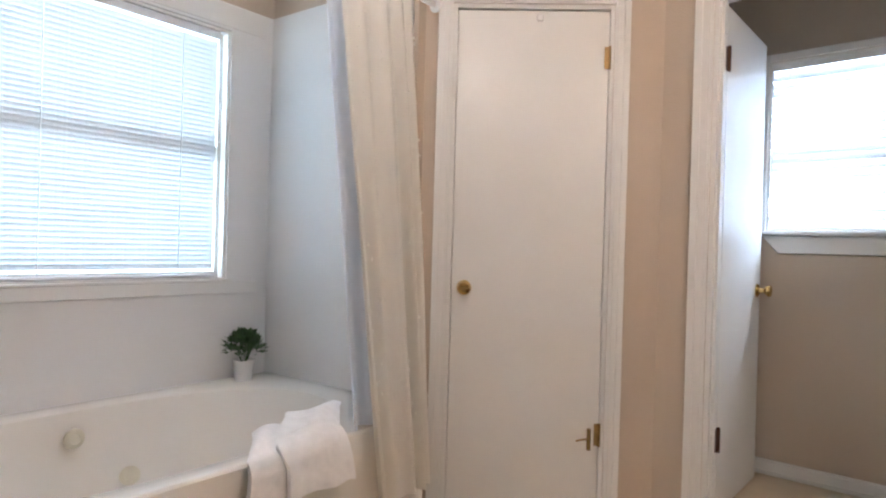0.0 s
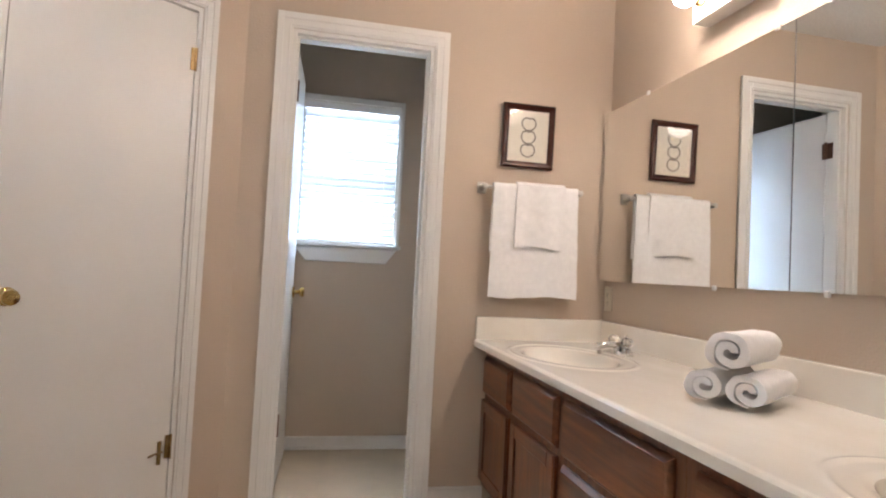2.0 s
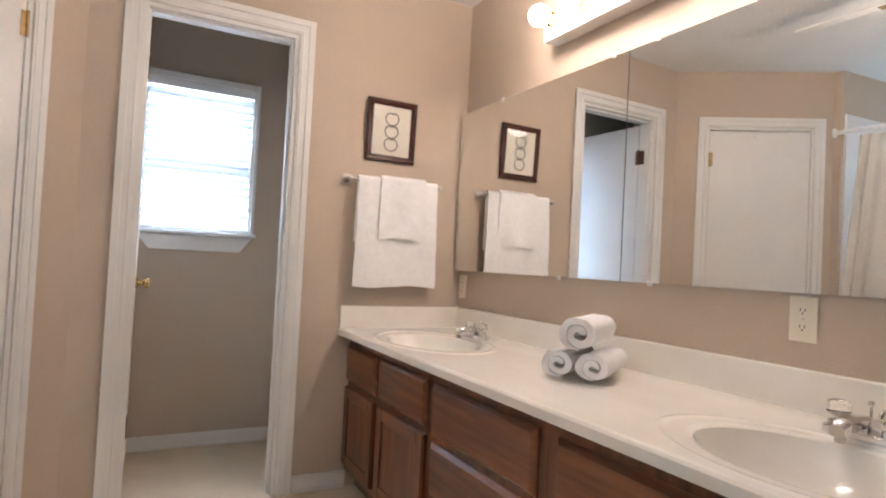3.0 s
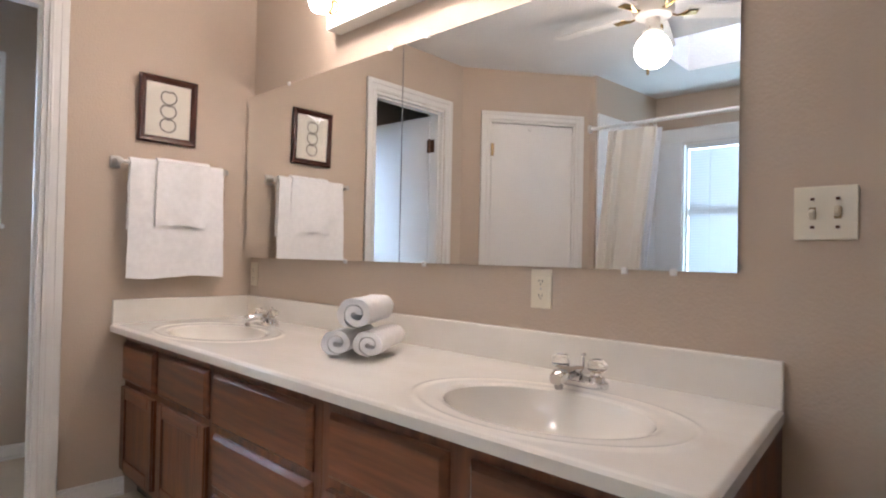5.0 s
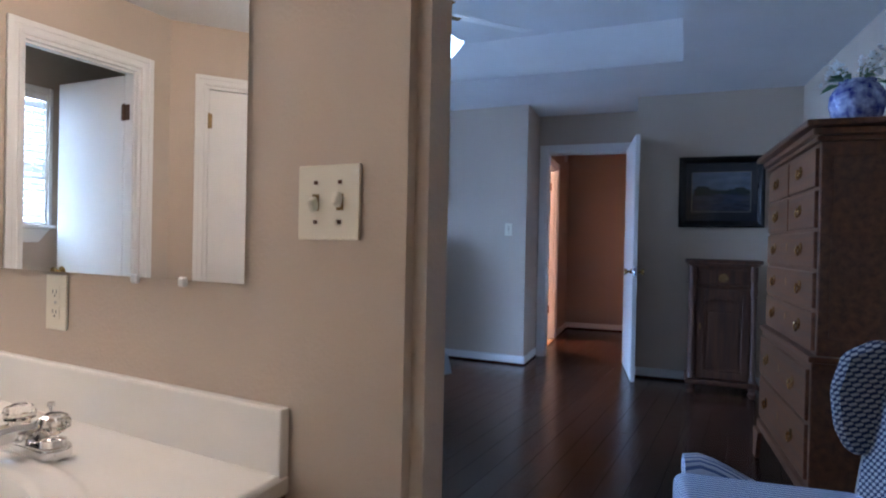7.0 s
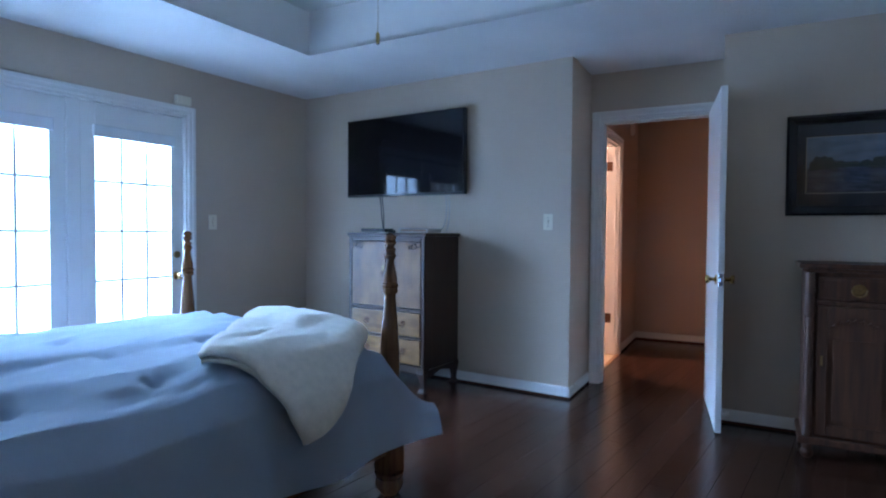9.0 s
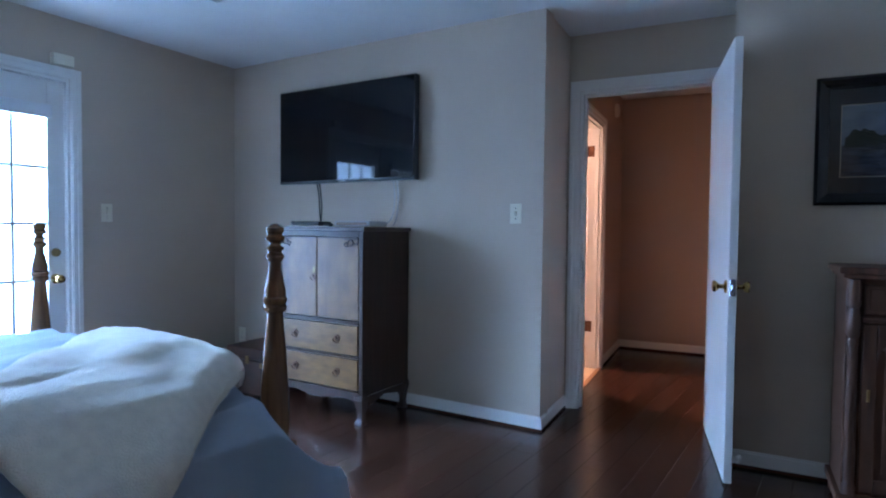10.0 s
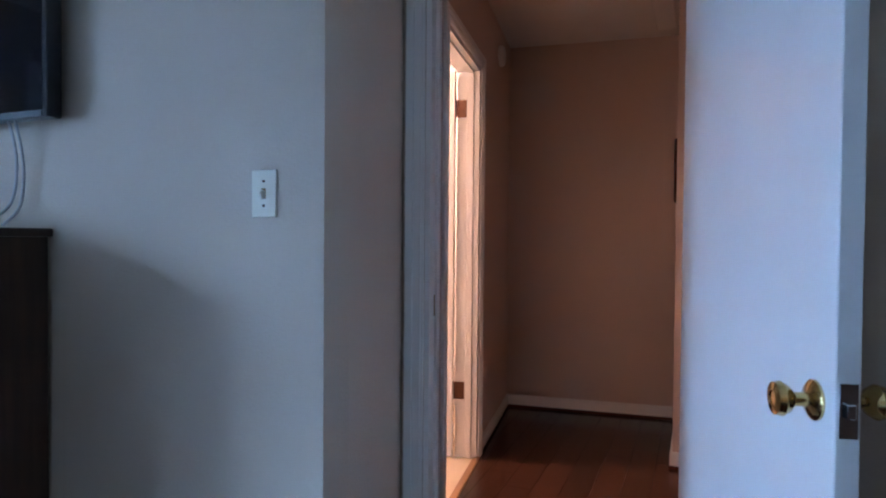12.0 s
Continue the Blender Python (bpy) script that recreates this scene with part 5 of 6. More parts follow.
def chifforobe():
    o = thing("wardrobe_chest", "dark walnut gentleman's chest with burl doors and two drawers", "chest", pose(5.214, 2.66, 0, 0, 0, 3.0))
    w, d, h = 0.72, 0.47, 1.175
    y0, y1 = -w / 2, w / 2
    part("side_panel", box(0, d, y0, y0 + 0.02, 0.17, h - 0.025, 0.003), WALN, o)
    part("side_panel", box(0, d, y1 - 0.02, y1, 0.17, h - 0.025, 0.003), WALN, o)
    part("back_panel", box(d - 0.012, d, y0 + 0.02, y1 - 0.02, 0.17, h - 0.025), WALN, o)
    part("top", box(-0.012, d + 0.005, y0 - 0.014, y1 + 0.014, h - 0.025, h, 0.006, 2), WALN, o)
    bm = box(-0.006, 0.02, y0, y0 + 0.03, 0.17, h - 0.026, 0.004)
    box(-0.006, 0.02, y1 - 0.03, y1, 0.17, h - 0.026, 0.004, bm=bm)
    box(-0.004, 0.02, y0 + 0.03, y1 - 0.03, h - 0.06, h - 0.026, 0.003, bm=bm)
    box(-0.008, 0.02, y0 + 0.03, y1 - 0.03, 0.592, 0.618, 0.004, bm=bm)
    box(-0.006, 0.02, y0 + 0.03, y1 - 0.03, 0.392, 0.408, 0.003, bm=bm)
    part("face_frame", bm, WALN, o)
    part("bottom", box(0.02, d - 0.013, y0 + 0.021, y1 - 0.021, 0.17, 0.19), WALN, o)
    for s in (-1, 1):
        a, b = (y0 + 0.032, -0.002) if s < 0 else (0.002, y1 - 0.032)
        dr = part("door", box(-0.004, 0.014, a, b, 0.62, h - 0.062, 0.003), BURL, o, "burl veneer door")
        scroll(pose(-0.0045, b - 0.004 if s > 0 else a + 0.004, h - 0.066), dr, -s)
        part("door_bead", box(-0.008, -0.0042, a + 0.004, b - 0.004, h - 0.070, h - 0.064, 0.001), WALN, dr)
    pull(pose(-0.005, 0.02, 0.87), o, 1.1, BRONZE)
    part("keyhole_plate", moved(plate([(-0.008, -0.018), (0.008, -0.018), (0.010, 0.016), (0, 0.026), (-0.010, 0.016)], 0.002), pose(-0.005, 0.022, 0.905)), OLDBR, o)
    for lo, hi in ((0.412, 0.588), (0.205, 0.388)):
        f = part("drawer", box(-0.010, 0.014, y0 + 0.034, y1 - 0.034, lo, hi, 0.005, 2), GOLDW, o, "golden figured drawer front")
        for y in (-0.17, 0.17):
            pull(pose(-0.0105, y, (lo + hi) / 2 + 0.008), f, 1.2, BRONZE)
    ap = plate([(y0 + 0.03, 0.195), (y1 - 0.03, 0.195), (y1 - 0.03, 0.14), (0.18, 0.155), (0.08, 0.135), (0, 0.128), (-0.08, 0.135), (-0.18, 0.155), (y0 + 0.03, 0.14)], 0.018, 0.002)
    part("apron", moved(ap, Matrix.Translation((0.012, 0, 0))), WALN, o)
    sa = plate([(-d + 0.06, 0.17), (-0.05, 0.17), (-0.05, 0.11), (-0.12, 0.13), (-0.2, 0.155), (-d + 0.15, 0.13), (-d + 0.06, 0.11)], 0.014, 0.002)
    part("side_apron", moved(sa, pose(0, y0 + 0.002, 0, 0, 0, 90) @ Matrix.Diagonal((1, 1, 1, 1))), WALN, o)
    for x in (0.02, d - 0.025):
        for y in (y0 + 0.025, y1 - 0.025):
            b = bmesh.new()
            rings = []
            for r, z, ox in ((0.030, 0.18, 0), (0.034, 0.15, -0.004), (0.026, 0.11, 0.0), (0.019, 0.07, 0.004), (0.018, 0.035, 0.002), (0.028, 0.015, -0.006), (0.028, 0.0, -0.006)):
                rings.append([b.verts.new((ox + r * c, r * s2, z)) for c, s2 in ((1, 1), (-1, 1), (-1, -1), (1, -1))])
            for r1, r2 in zip(rings, rings[1:]):
                for k in range(4):
                    b.faces.new((r1[k], r1[(k + 1) % 4], r2[(k + 1) % 4], r2[k]))
            b.faces.new(rings[0])
            b.faces.new(rings[-1])
            bmesh.ops.bevel(b, geom=list(b.edges), offset=0.004, segments=1, affect="EDGES", clamp_overlap=True)
            part("leg", moved(b, Matrix.Translation((x, y, 0))), WALN, o)


chifforobe()

tv = thing("television", "black flat-screen television mounted on the wall", "television", pose(5.622, 2.832, 1.812, 0, 0, 2.6))
part("housing", box(-0.012, 0.035, -0.598, 0.598, -0.333, 0.333, 0.006, 2), BLACKP, tv)
part("screen", box(-0.0145, -0.0122, -0.587, 0.587, -0.314, 0.324, 0.0008), TVB, tv, "glossy black screen")
part("bezel_foot", box(-0.016, -0.0122, -0.587, 0.587, -0.330, -0.317, 0.001), BLACKP, tv)
part("badge", box(-0.0172, -0.0161, -0.03, 0.03, -0.327, -0.321), GREYP, tv)
part("wall_mount", box(0.036, 0.06, -0.2, 0.2, -0.15, 0.15, 0.004), BLACKP, tv)


def cable(name, pts, label, m):
    out = []
    P = [Vector(p) for p in pts]
    P = [P[0]] + P + [P[-1]]
    for i in range(1, len(P) - 2):
        for k in range(6):
            t = k / 6
            out.append(0.5 * ((2 * P[i]) + (P[i + 1] - P[i - 1]) * t + (2 * P[i - 1] - 5 * P[i] + 4 * P[i + 1] - P[i + 2]) * t * t + (-P[i - 1] + 3 * P[i] - 3 * P[i + 1] + P[i + 2]) * t ** 3))
    out.append(P[-1])
    return tagged(obj(name, tube(out, 0.0045, 6), m, None, True), label, "cable")


def tvp(x, y, z):
    """A place on the television wall, from its plan numbers."""
    return (*plan(TVW, x, y), z)



cable("tv_cable", [tvp(5.715, 3.06, 1.50), tvp(5.725, 3.055, 1.42), tvp(5.71, 3.03, 1.32), tvp(5.66, 2.99, 1.22), tvp(5.62, 2.95, 1.181)], "black cable hanging below the television", BLACKP)
cable("tv_cable", [tvp(5.715, 3.085, 1.50), tvp(5.735, 3.08, 1.40), tvp(5.72, 3.06, 1.30), tvp(5.68, 3.01, 1.181)], "black cable hanging below the television", BLACKP)
cable("tv_cable", [tvp(5.715, 2.42, 1.50), tvp(5.745, 2.425, 1.38), tvp(5.74, 2.44, 1.25), tvp(5.67, 2.45, 1.182)], "grey cable hanging below the television", GREYP)
cable("tv_cable", [tvp(5.715, 2.39, 1.50), tvp(5.748, 2.40, 1.36), tvp(5.745, 2.41, 1.24), tvp(5.69, 2.40, 1.182)], "grey cable hanging below the television", GREYP)
bx = thing("cable_box", "small black set-top box on the chest", "set-top box", TVW @ pose(5.50, 2.93, 1.1765, 0, 0, 8))
part("case", box(-0.07, 0.07, -0.11, 0.11, 0.004, 0.032, 0.004, 2), BLACKP, bx)
part("power_brick", box(-0.03, 0.02, -0.16, -0.115, 0.0, 0.02, 0.004), BLACKP, bx)
bx = thing("router", "flat grey media box on the chest", "media box", TVW @ pose(5.50, 2.52, 1.1765))
part("case", box(-0.09, 0.09, -0.15, 0.13, 0.003, 0.034, 0.010, 3), GREYP, bx)
part("front_band", box(-0.0915, -0.0901, -0.13, 0.11, 0.010, 0.026), wood_mat("beech band", (0.30, 0.19, 0.12), (0.2, 0.12, 0.08), 0.5, "y"), bx)

wall_plate("light_switch", "ivory toggle switch on the television wall", TVW @ pose(5.78, 1.577, 1.262, 0, 0, -90), 0.072, 0.116, 1)
wall_plate("light_switch", "ivory toggle switch beside the french doors", FRW @ pose(4.74, 4.05, 1.25), 0.072, 0.116, 1)
wall_plate("electrical_outlet", "ivory outlet low on the television wall", TVW @ pose(5.78, 3.93, 0.31, 0, 0, -90), 0.072, 0.116, "outlet")
wall_plate("electrical_outlet", "ivory outlet low on the french door wall", FRW @ pose(5.06, 4.05, 0.27), 0.072, 0.116, "outlet")
cb = thing("door_sensor", "small beige sensor box above the french doors", "sensor", FRW @ pose(4.47, 4.05, 2.125))
part("case", box(-0.06, 0.06, -0.04, -0.001, 0.0, 0.065, 0.005, 2), IVORY, cb)
cable("wall_cable", [(4.95, 3.955, 0.25), (5.05, 3.91, 0.20), (5.25, 3.8, 0.22), (5.35, 3.63, 0.15)], "dark cord from the outlet", BLACKP)


def trunk():
    o = thing("trunk", "small brown leather trunk on the floor", "trunk", pose(5.275, 3.40, 0, 0, 0, 5))
    part("body", box(0, 0.36, -0.215, 0.215, 0.0, 0.235, 0.008, 2), LEATHER, o)
    part("lid", box(-0.006, 0.366, -0.221, 0.221, 0.240, 0.325, 0.022, 3), LEATHER, o)
    for y in (-0.14, 0.14):
        part("strap", box(-0.010, -0.0062, y - 0.014, y + 0.014, 0.02, 0.31, 0.001), WALN, o)
        part("buckle", box(-0.014, -0.0102, y - 0.018, y + 0.018, 0.20, 0.235, 0.002), OLDBR, o)
    part("hasp", box(-0.012, -0.0062, -0.018, 0.018, 0.215, 0.27, 0.002), OLDBR, o)
    for y in (-0.216, 0.216):
        for z in (0.0, 0.20):
            part("corner_cap", box(-0.003, 0.03, y - 0.008, y + 0.008, z, z + 0.03, 0.003), OLDBR, o)


trunk()


# ---- bedroom: picture, cabinet, chest on chest, chair ----
def landscape():
    o = thing("framed_painting", "dark framed landscape painting of trees by water", "picture", PICW @ pose(-0.001, -0.667, 1.588, 0, 0, -90))
    picture_frame(o, 0.645, 0.585, 0.055, 0.030, mat("black lacquer frame", (0.012, 0.012, 0.014), 0.18, 0, 0.1))
    part("mat_board", box(-0.268, 0.268, -0.008, -0.004, -0.238, 0.238), mat("charcoal mat board", (0.035, 0.038, 0.045), 0.8, 0, 0.05), o)
    gl = bmesh.new()
    W, H = 0.222, 0.165
    for r in ((-W, W, H - 0.004, H), (-W, W, -H, -H + 0.004), (-W, -W + 0.004, -H + 0.004, H - 0.004), (W - 0.004, W, -H + 0.004, H - 0.004)):
        box(r[0], r[1], -0.0105, -0.0082, r[2], r[3], bm=gl)
    part("inner_fillet", gl, mat("pale gilt fillet", (0.45, 0.42, 0.36), 0.4, 0, 0.1), o)
    part("sky", box(-W + 0.004, W - 0.004, -0.0095, -0.0082, -0.02, H - 0.004), mat("painted sky", (0.20, 0.25, 0.32), 0.6, 0, 0.2, 9, 0, 1, 0.5, (1, 1, 2.5)), o)
    part("meadow", box(-W + 0.004, W - 0.004, -0.0095, -0.0082, -H + 0.004, -0.0202), mat("painted meadow", (0.075, 0.085, 0.11), 0.6, 0, 0.4, 60, 0, 1, 0.5, (0.3, 1, 1)), o)
    rng = random.Random(11)
    for cx, rx, rz in ((-0.14, 0.075, 0.062), (-0.06, 0.04, 0.035), (0.0, 0.05, 0.026), (0.07, 0.035, 0.03), (0.145, 0.06, 0.05), (0.20, 0.02, 0.03)):
        b = bmesh.new()
        ring = [b.verts.new((max(-W + 0.005, min(W - 0.005, cx + rx * math.cos(a) * rng.uniform(0.85, 1.1))), -0.0103, -0.01 + rz * max(-0.3, math.sin(a)) * rng.uniform(0.85, 1.12))) for a in [2 * math.pi * k / 26 for k in range(26)]]
        f = b.faces.new(ring)
        r = bmesh.ops.extrude_face_region(b, geom=[f])
        for v in r["geom"]:
            if isinstance(v, bmesh.types.BMVert):
                v.co.y += 0.0007
        part("painted_tree", b, mat("painted trees", (0.022, 0.034, 0.022), 0.6, 0, 0.4, 80), o)
    g = part("glazing", box(-0.266, 0.266, -0.0135, -0.0120, -0.236, 0.236), PANE, o, "clear glass")
    g.visible_shadow = False


landscape()


def side_cabinet():
    o = thing("side_cabinet", "carved oak cabinet with a drawer over an arched door", "cabinet", pose(5.54, -0.26, 0, 0, 0, 7))
    y0, y1, d, h = -0.235, 0.235, 0.33, 1.035
    part("body", box(0.012, d, y0, y1, 0.10, h - 0.03, 0.003), CABW, o)
    part("top", box(-0.035, d + 0.005, y0 - 0.03, y1 + 0.03, h - 0.028, h, 0.010, 3), CABW, o)
    part("top_moulding", box(-0.018, d, y0 - 0.014, y1 + 0.014, h - 0.046, h - 0.0285, 0.006, 2), CABW, o)
    part("base_moulding", box(-0.024, d, y0 - 0.02, y1 + 0.02, 0.075, 0.115, 0.010, 2), CABW, o)
    for s in (-1, 1):
        y = s * (y1 - 0.024)
        b = lathe([(0, 0.12), (0.026, 0.12), (0.026, 0.15), (0.019, 0.165), (0.021, 0.20), (0.017, 0.70), (0.021, 0.74), (0.016, 0.75), (0.022, 0.765), (0.027, 0.80), (0.022, 0.85), (0.017, 0.87), (0.024, 0.885), (0.024, 0.985), (0, 0.985)], 18, m=Matrix.Translation((-0.006, y, 0)))
        part("turned_column", b, CABW, o, "turned oak column", True)
        for x in (0.0, d - 0.03):
            part("bun_foot", lathe([(0, 0), (0.016, 0), (0.030, 0.018), (0.032, 0.035), (0.022, 0.05), (0.026, 0.06), (0.026, 0.076), (0, 0.076)], 18, m=Matrix.Translation((x, y, 0))), CABW, o, "", True)
    f = part("drawer", box(-0.006, 0.014, y0 + 0.06, y1 - 0.06, 0.845, 0.965, 0.008, 2), CABW, o)
    part("drawer_bead", box(-0.010, -0.0062, y0 + 0.075, y1 - 0.075, 0.86, 0.95, 0.003), CABW, f)
    pull(pose(-0.0105, 0, 0.905), f, 1.6, OLDBR)
    part("rail", box(-0.010, 0.012, y0 + 0.05, y1 - 0.05, 0.815, 0.838, 0.004), CABW, o)
    dr = part("door", box(-0.002, 0.012, y0 + 0.055, y1 - 0.055, 0.13, 0.81, 0.003), CABW, o)
    dy = 0.18
    for r in ((-dy, -dy + 0.05, 0.13, 0.81), (dy - 0.05, dy, 0.13, 0.81), (-dy + 0.05, dy - 0.05, 0.13, 0.19)):
        part("door_stile", box(-0.014, -0.0022, *r, 0.004), CABW, dr)
    arch = [(-dy + 0.05, 0.81), (dy - 0.05, 0.81), (dy - 0.05, 0.66)]
    arch += [(x, 0.70 + 0.05 * math.cos(x / 0.13 * math.pi / 2) + (0.0 if abs(x) > 0.085 else 0.012)) for x in [0.115 - 0.23 * k / 14 for k in range(15)]] + [(-dy + 0.05, 0.66)]
    part("arched_rail", moved(plate(arch, 0.0118, 0.002), Matrix.Translation((-0.0022, 0, 0))), CABW, dr)
    part("raised_panel", box(-0.009, -0.0022, -0.105, 0.105, 0.215, 0.64, 0.008, 2), CABW, dr)
    ld = bmesh.new()
    for k in range(7):
        tube([(-0.016, -0.09 + 0.03 * k, 0.70 + 0.035 * math.cos((k - 3) / 3 * 1.4)), (-0.02, -0.08 + 0.03 * k, 0.716 + 0.035 * math.cos((k - 3) / 3 * 1.4)), (-0.016, -0.07 + 0.03 * k, 0.705 + 0.035 * math.cos((k - 3) / 3 * 1.4))], 0.006, 6, ld)
    part("carved_leaves", ld, CABW, dr, "", True)
    part("lock_plate", box(-0.017, -0.0142, dy - 0.03, dy - 0.018, 0.50, 0.55, 0.002), OLDBR, dr)


side_cabinet()
CHEST = pose(3.27, -0.675, 0, 0, 0, 9)


def chest_on_chest():
    o = thing("chest_of_drawers", "tall cherry chest on chest with brass pulls", "chest of drawers", CHEST)
    w, d = 0.96, 0.48
    part("upper_case", box(0, w, -d, -0.012, 0.71, 1.535, 0.003), CHERRY, o)
    part("lower_case", box(-0.02, w + 0.02, -d - 0.005, 0.008, 0.20, 0.685, 0.003), CHERRY, o)
    part("waist_moulding", box(-0.03, w + 0.03, -d - 0.005, 0.020, 0.686, 0.709, 0.007, 2), CHERRY, o)
    for k, (e, z0, z1) in enumerate(((0.012, 1.536, 1.556), (0.030, 1.557, 1.585), (0.058, 1.586, 1.612))):
        part("crown_moulding", box(-e, w + e, -d, e - 0.008, z0, z1, 0.007, 2), CHERRY, o)
    part("base_moulding", box(-0.035, w + 0.035, -d - 0.005, 0.024, 0.155, 0.199, 0.008, 2), CHERRY, o)
    for x in (-0.03, w - 0.11):
        for y0, y1 in ((-0.005, 0.018), (-d - 0.003, -d + 0.02)):
            b = plate([(0, 0), (0.07, 0), (0.085, 0.03), (0.10, 0.08), (0.14, 0.155), (0, 0.155)] if x < 0 else [(0.14, 0), (0.07, 0), (0.055, 0.03), (0.04, 0.08), (0, 0.155), (0.14, 0.155)], 0.022, 0.003)
            part("bracket_foot", moved(b, pose(x, y1, 0, 0, 0, -90) @ Matrix.Diagonal((1, 1, 1, 1)) @ pose(0, 0, 0)), CHERRY, o)
    part("side_frame", box(-0.006, -0.0005, -d + 0.04, -0.05, 0.78, 1.48, 0.002), CHERRY, o)
    rows = [(1.365, 1.515, 2), (1.205, 1.350, 2), (1.045, 1.190, 1), (0.890, 1.030, 1), (0.725, 0.875, 1), (0.455, 0.655, 1), (0.225, 0.440, 1)]
    for z0, z1, n in rows:
        low = z0 < 0.7
        a, b = (0.02, w - 0.02) if not low else (0.0, w)
        yf = -0.011 if not low else 0.009
        for k in range(n):
            p, q = a + (b - a) * k / n + 0.006, a + (b - a) * (k + 1) / n - 0.006
            f = part("drawer", box(p, q, yf - 0.006, yf + 0.012, z0, z1, 0.005, 2), CHERRY, o)
            spots = ((p + q) / 2,) if n == 2 else (a + (b - a) * 0.22, a + (b - a) * 0.78)
            for x in spots:
                pull(pose(x, yf + 0.0125, (z0 + z1) / 2 + 0.008, 0, 0, -90), f, 1.35, BRASS)
            if n == 1:
                part("keyhole_plate", moved(plate([(-0.009, -0.014), (0.009, -0.014), (0.011, 0.012), (0, 0.020), (-0.011, 0.012)], 0.002), pose((a + b) / 2, yf + 0.0125, (z0 + z1) / 2 + 0.01, 0, 0, -90)), OLDBR, f)


chest_on_chest()


def ginger_jar():
    m = CHEST @ pose(0.20, -0.18, 1.612)
    o = thing("vase", "blue and white porcelain jar with white blossoms", "vase", m)
    part("jar", lathe([(0, 0), (0.055, 0), (0.06, 0.006), (0.088, 0.05), (0.10, 0.10), (0.096, 0.14), (0.075, 0.175), (0.062, 0.185), (0.066, 0.195), (0.058, 0.197), (0.055, 0.18), (0, 0.17)], 30), PORC, o, "", True)
    rng = random.Random(21)
    fl, lf = bmesh.new(), bmesh.new()
    for k in range(16):
        a, l = rng.uniform(0, 6.28), rng.uniform(0.04, 0.12)
        tip = Vector((l * math.cos(a), l * math.sin(a), 0.21 + rng.uniform(0.0, 0.09)))
        tube([(0.02 * math.cos(a), 0.02 * math.sin(a), 0.185), tip * 0.6 + Vector((0, 0, 0.09)), tip], 0.0018, 5, lf)
        for j in range(7):
            c = tip + Vector((rng.uniform(-.025, .025), rng.uniform(-.025, .025), rng.uniform(-.03, .03)))
            n = Vector((rng.uniform(-1, 1), rng.uniform(-1, 1), rng.uniform(0, 1))).normalized()
            q = Matrix.Translation(c) @ n.to_track_quat("Z", "Y").to_matrix().to_4x4()
            s = rng.uniform(0.008, 0.013)
            cen = fl.verts.new(q @ Vector((0, 0, 0)))
            rim = [fl.verts.new(q @ Vector((s * (1.1 if i % 2 else 0.7) * math.cos(i * math.pi / 5), s * (1.1 if i % 2 else 0.7) * math.sin(i * math.pi / 5), 0.004))) for i in range(10)]
            for i in range(10):
                fl.faces.new((cen, rim[i], rim[(i + 1) % 10]))
    for k in range(14):
        a = rng.uniform(0, 6.28)
        q = pose(0.06 * math.cos(a), 0.06 * math.sin(a), 0.19, rng.uniform(-30, 30), rng.uniform(-30, 30), math.degrees(a))
        s = rng.uniform(0.05, 0.08)
        vs = [lf.verts.new(q @ Vector(p)) for p in ((0, 0, 0), (s * 0.5, s * 0.22, 0.008), (s * 1.1, 0, -0.01), (s * 0.5, -s * 0.22, 0.008))]
        lf.faces.new(vs)
    part("blossoms", fl, PETAL, o, "white silk blossoms")["kind"] = "stuff"
    part("leaves", lf, LEAFM, o)
    o = thing("small_vase", "tiny blue and white porcelain pot", "vase", CHEST @ pose(0.42, -0.07, 1.612))
    part("pot", lathe([(0, 0), (0.018, 0), (0.032, 0.015), (0.034, 0.03), (0.02, 0.042), (0.024, 0.05), (0.018, 0.05), (0, 0.04)], 22), PORC, o, "", True)


ginger_jar()


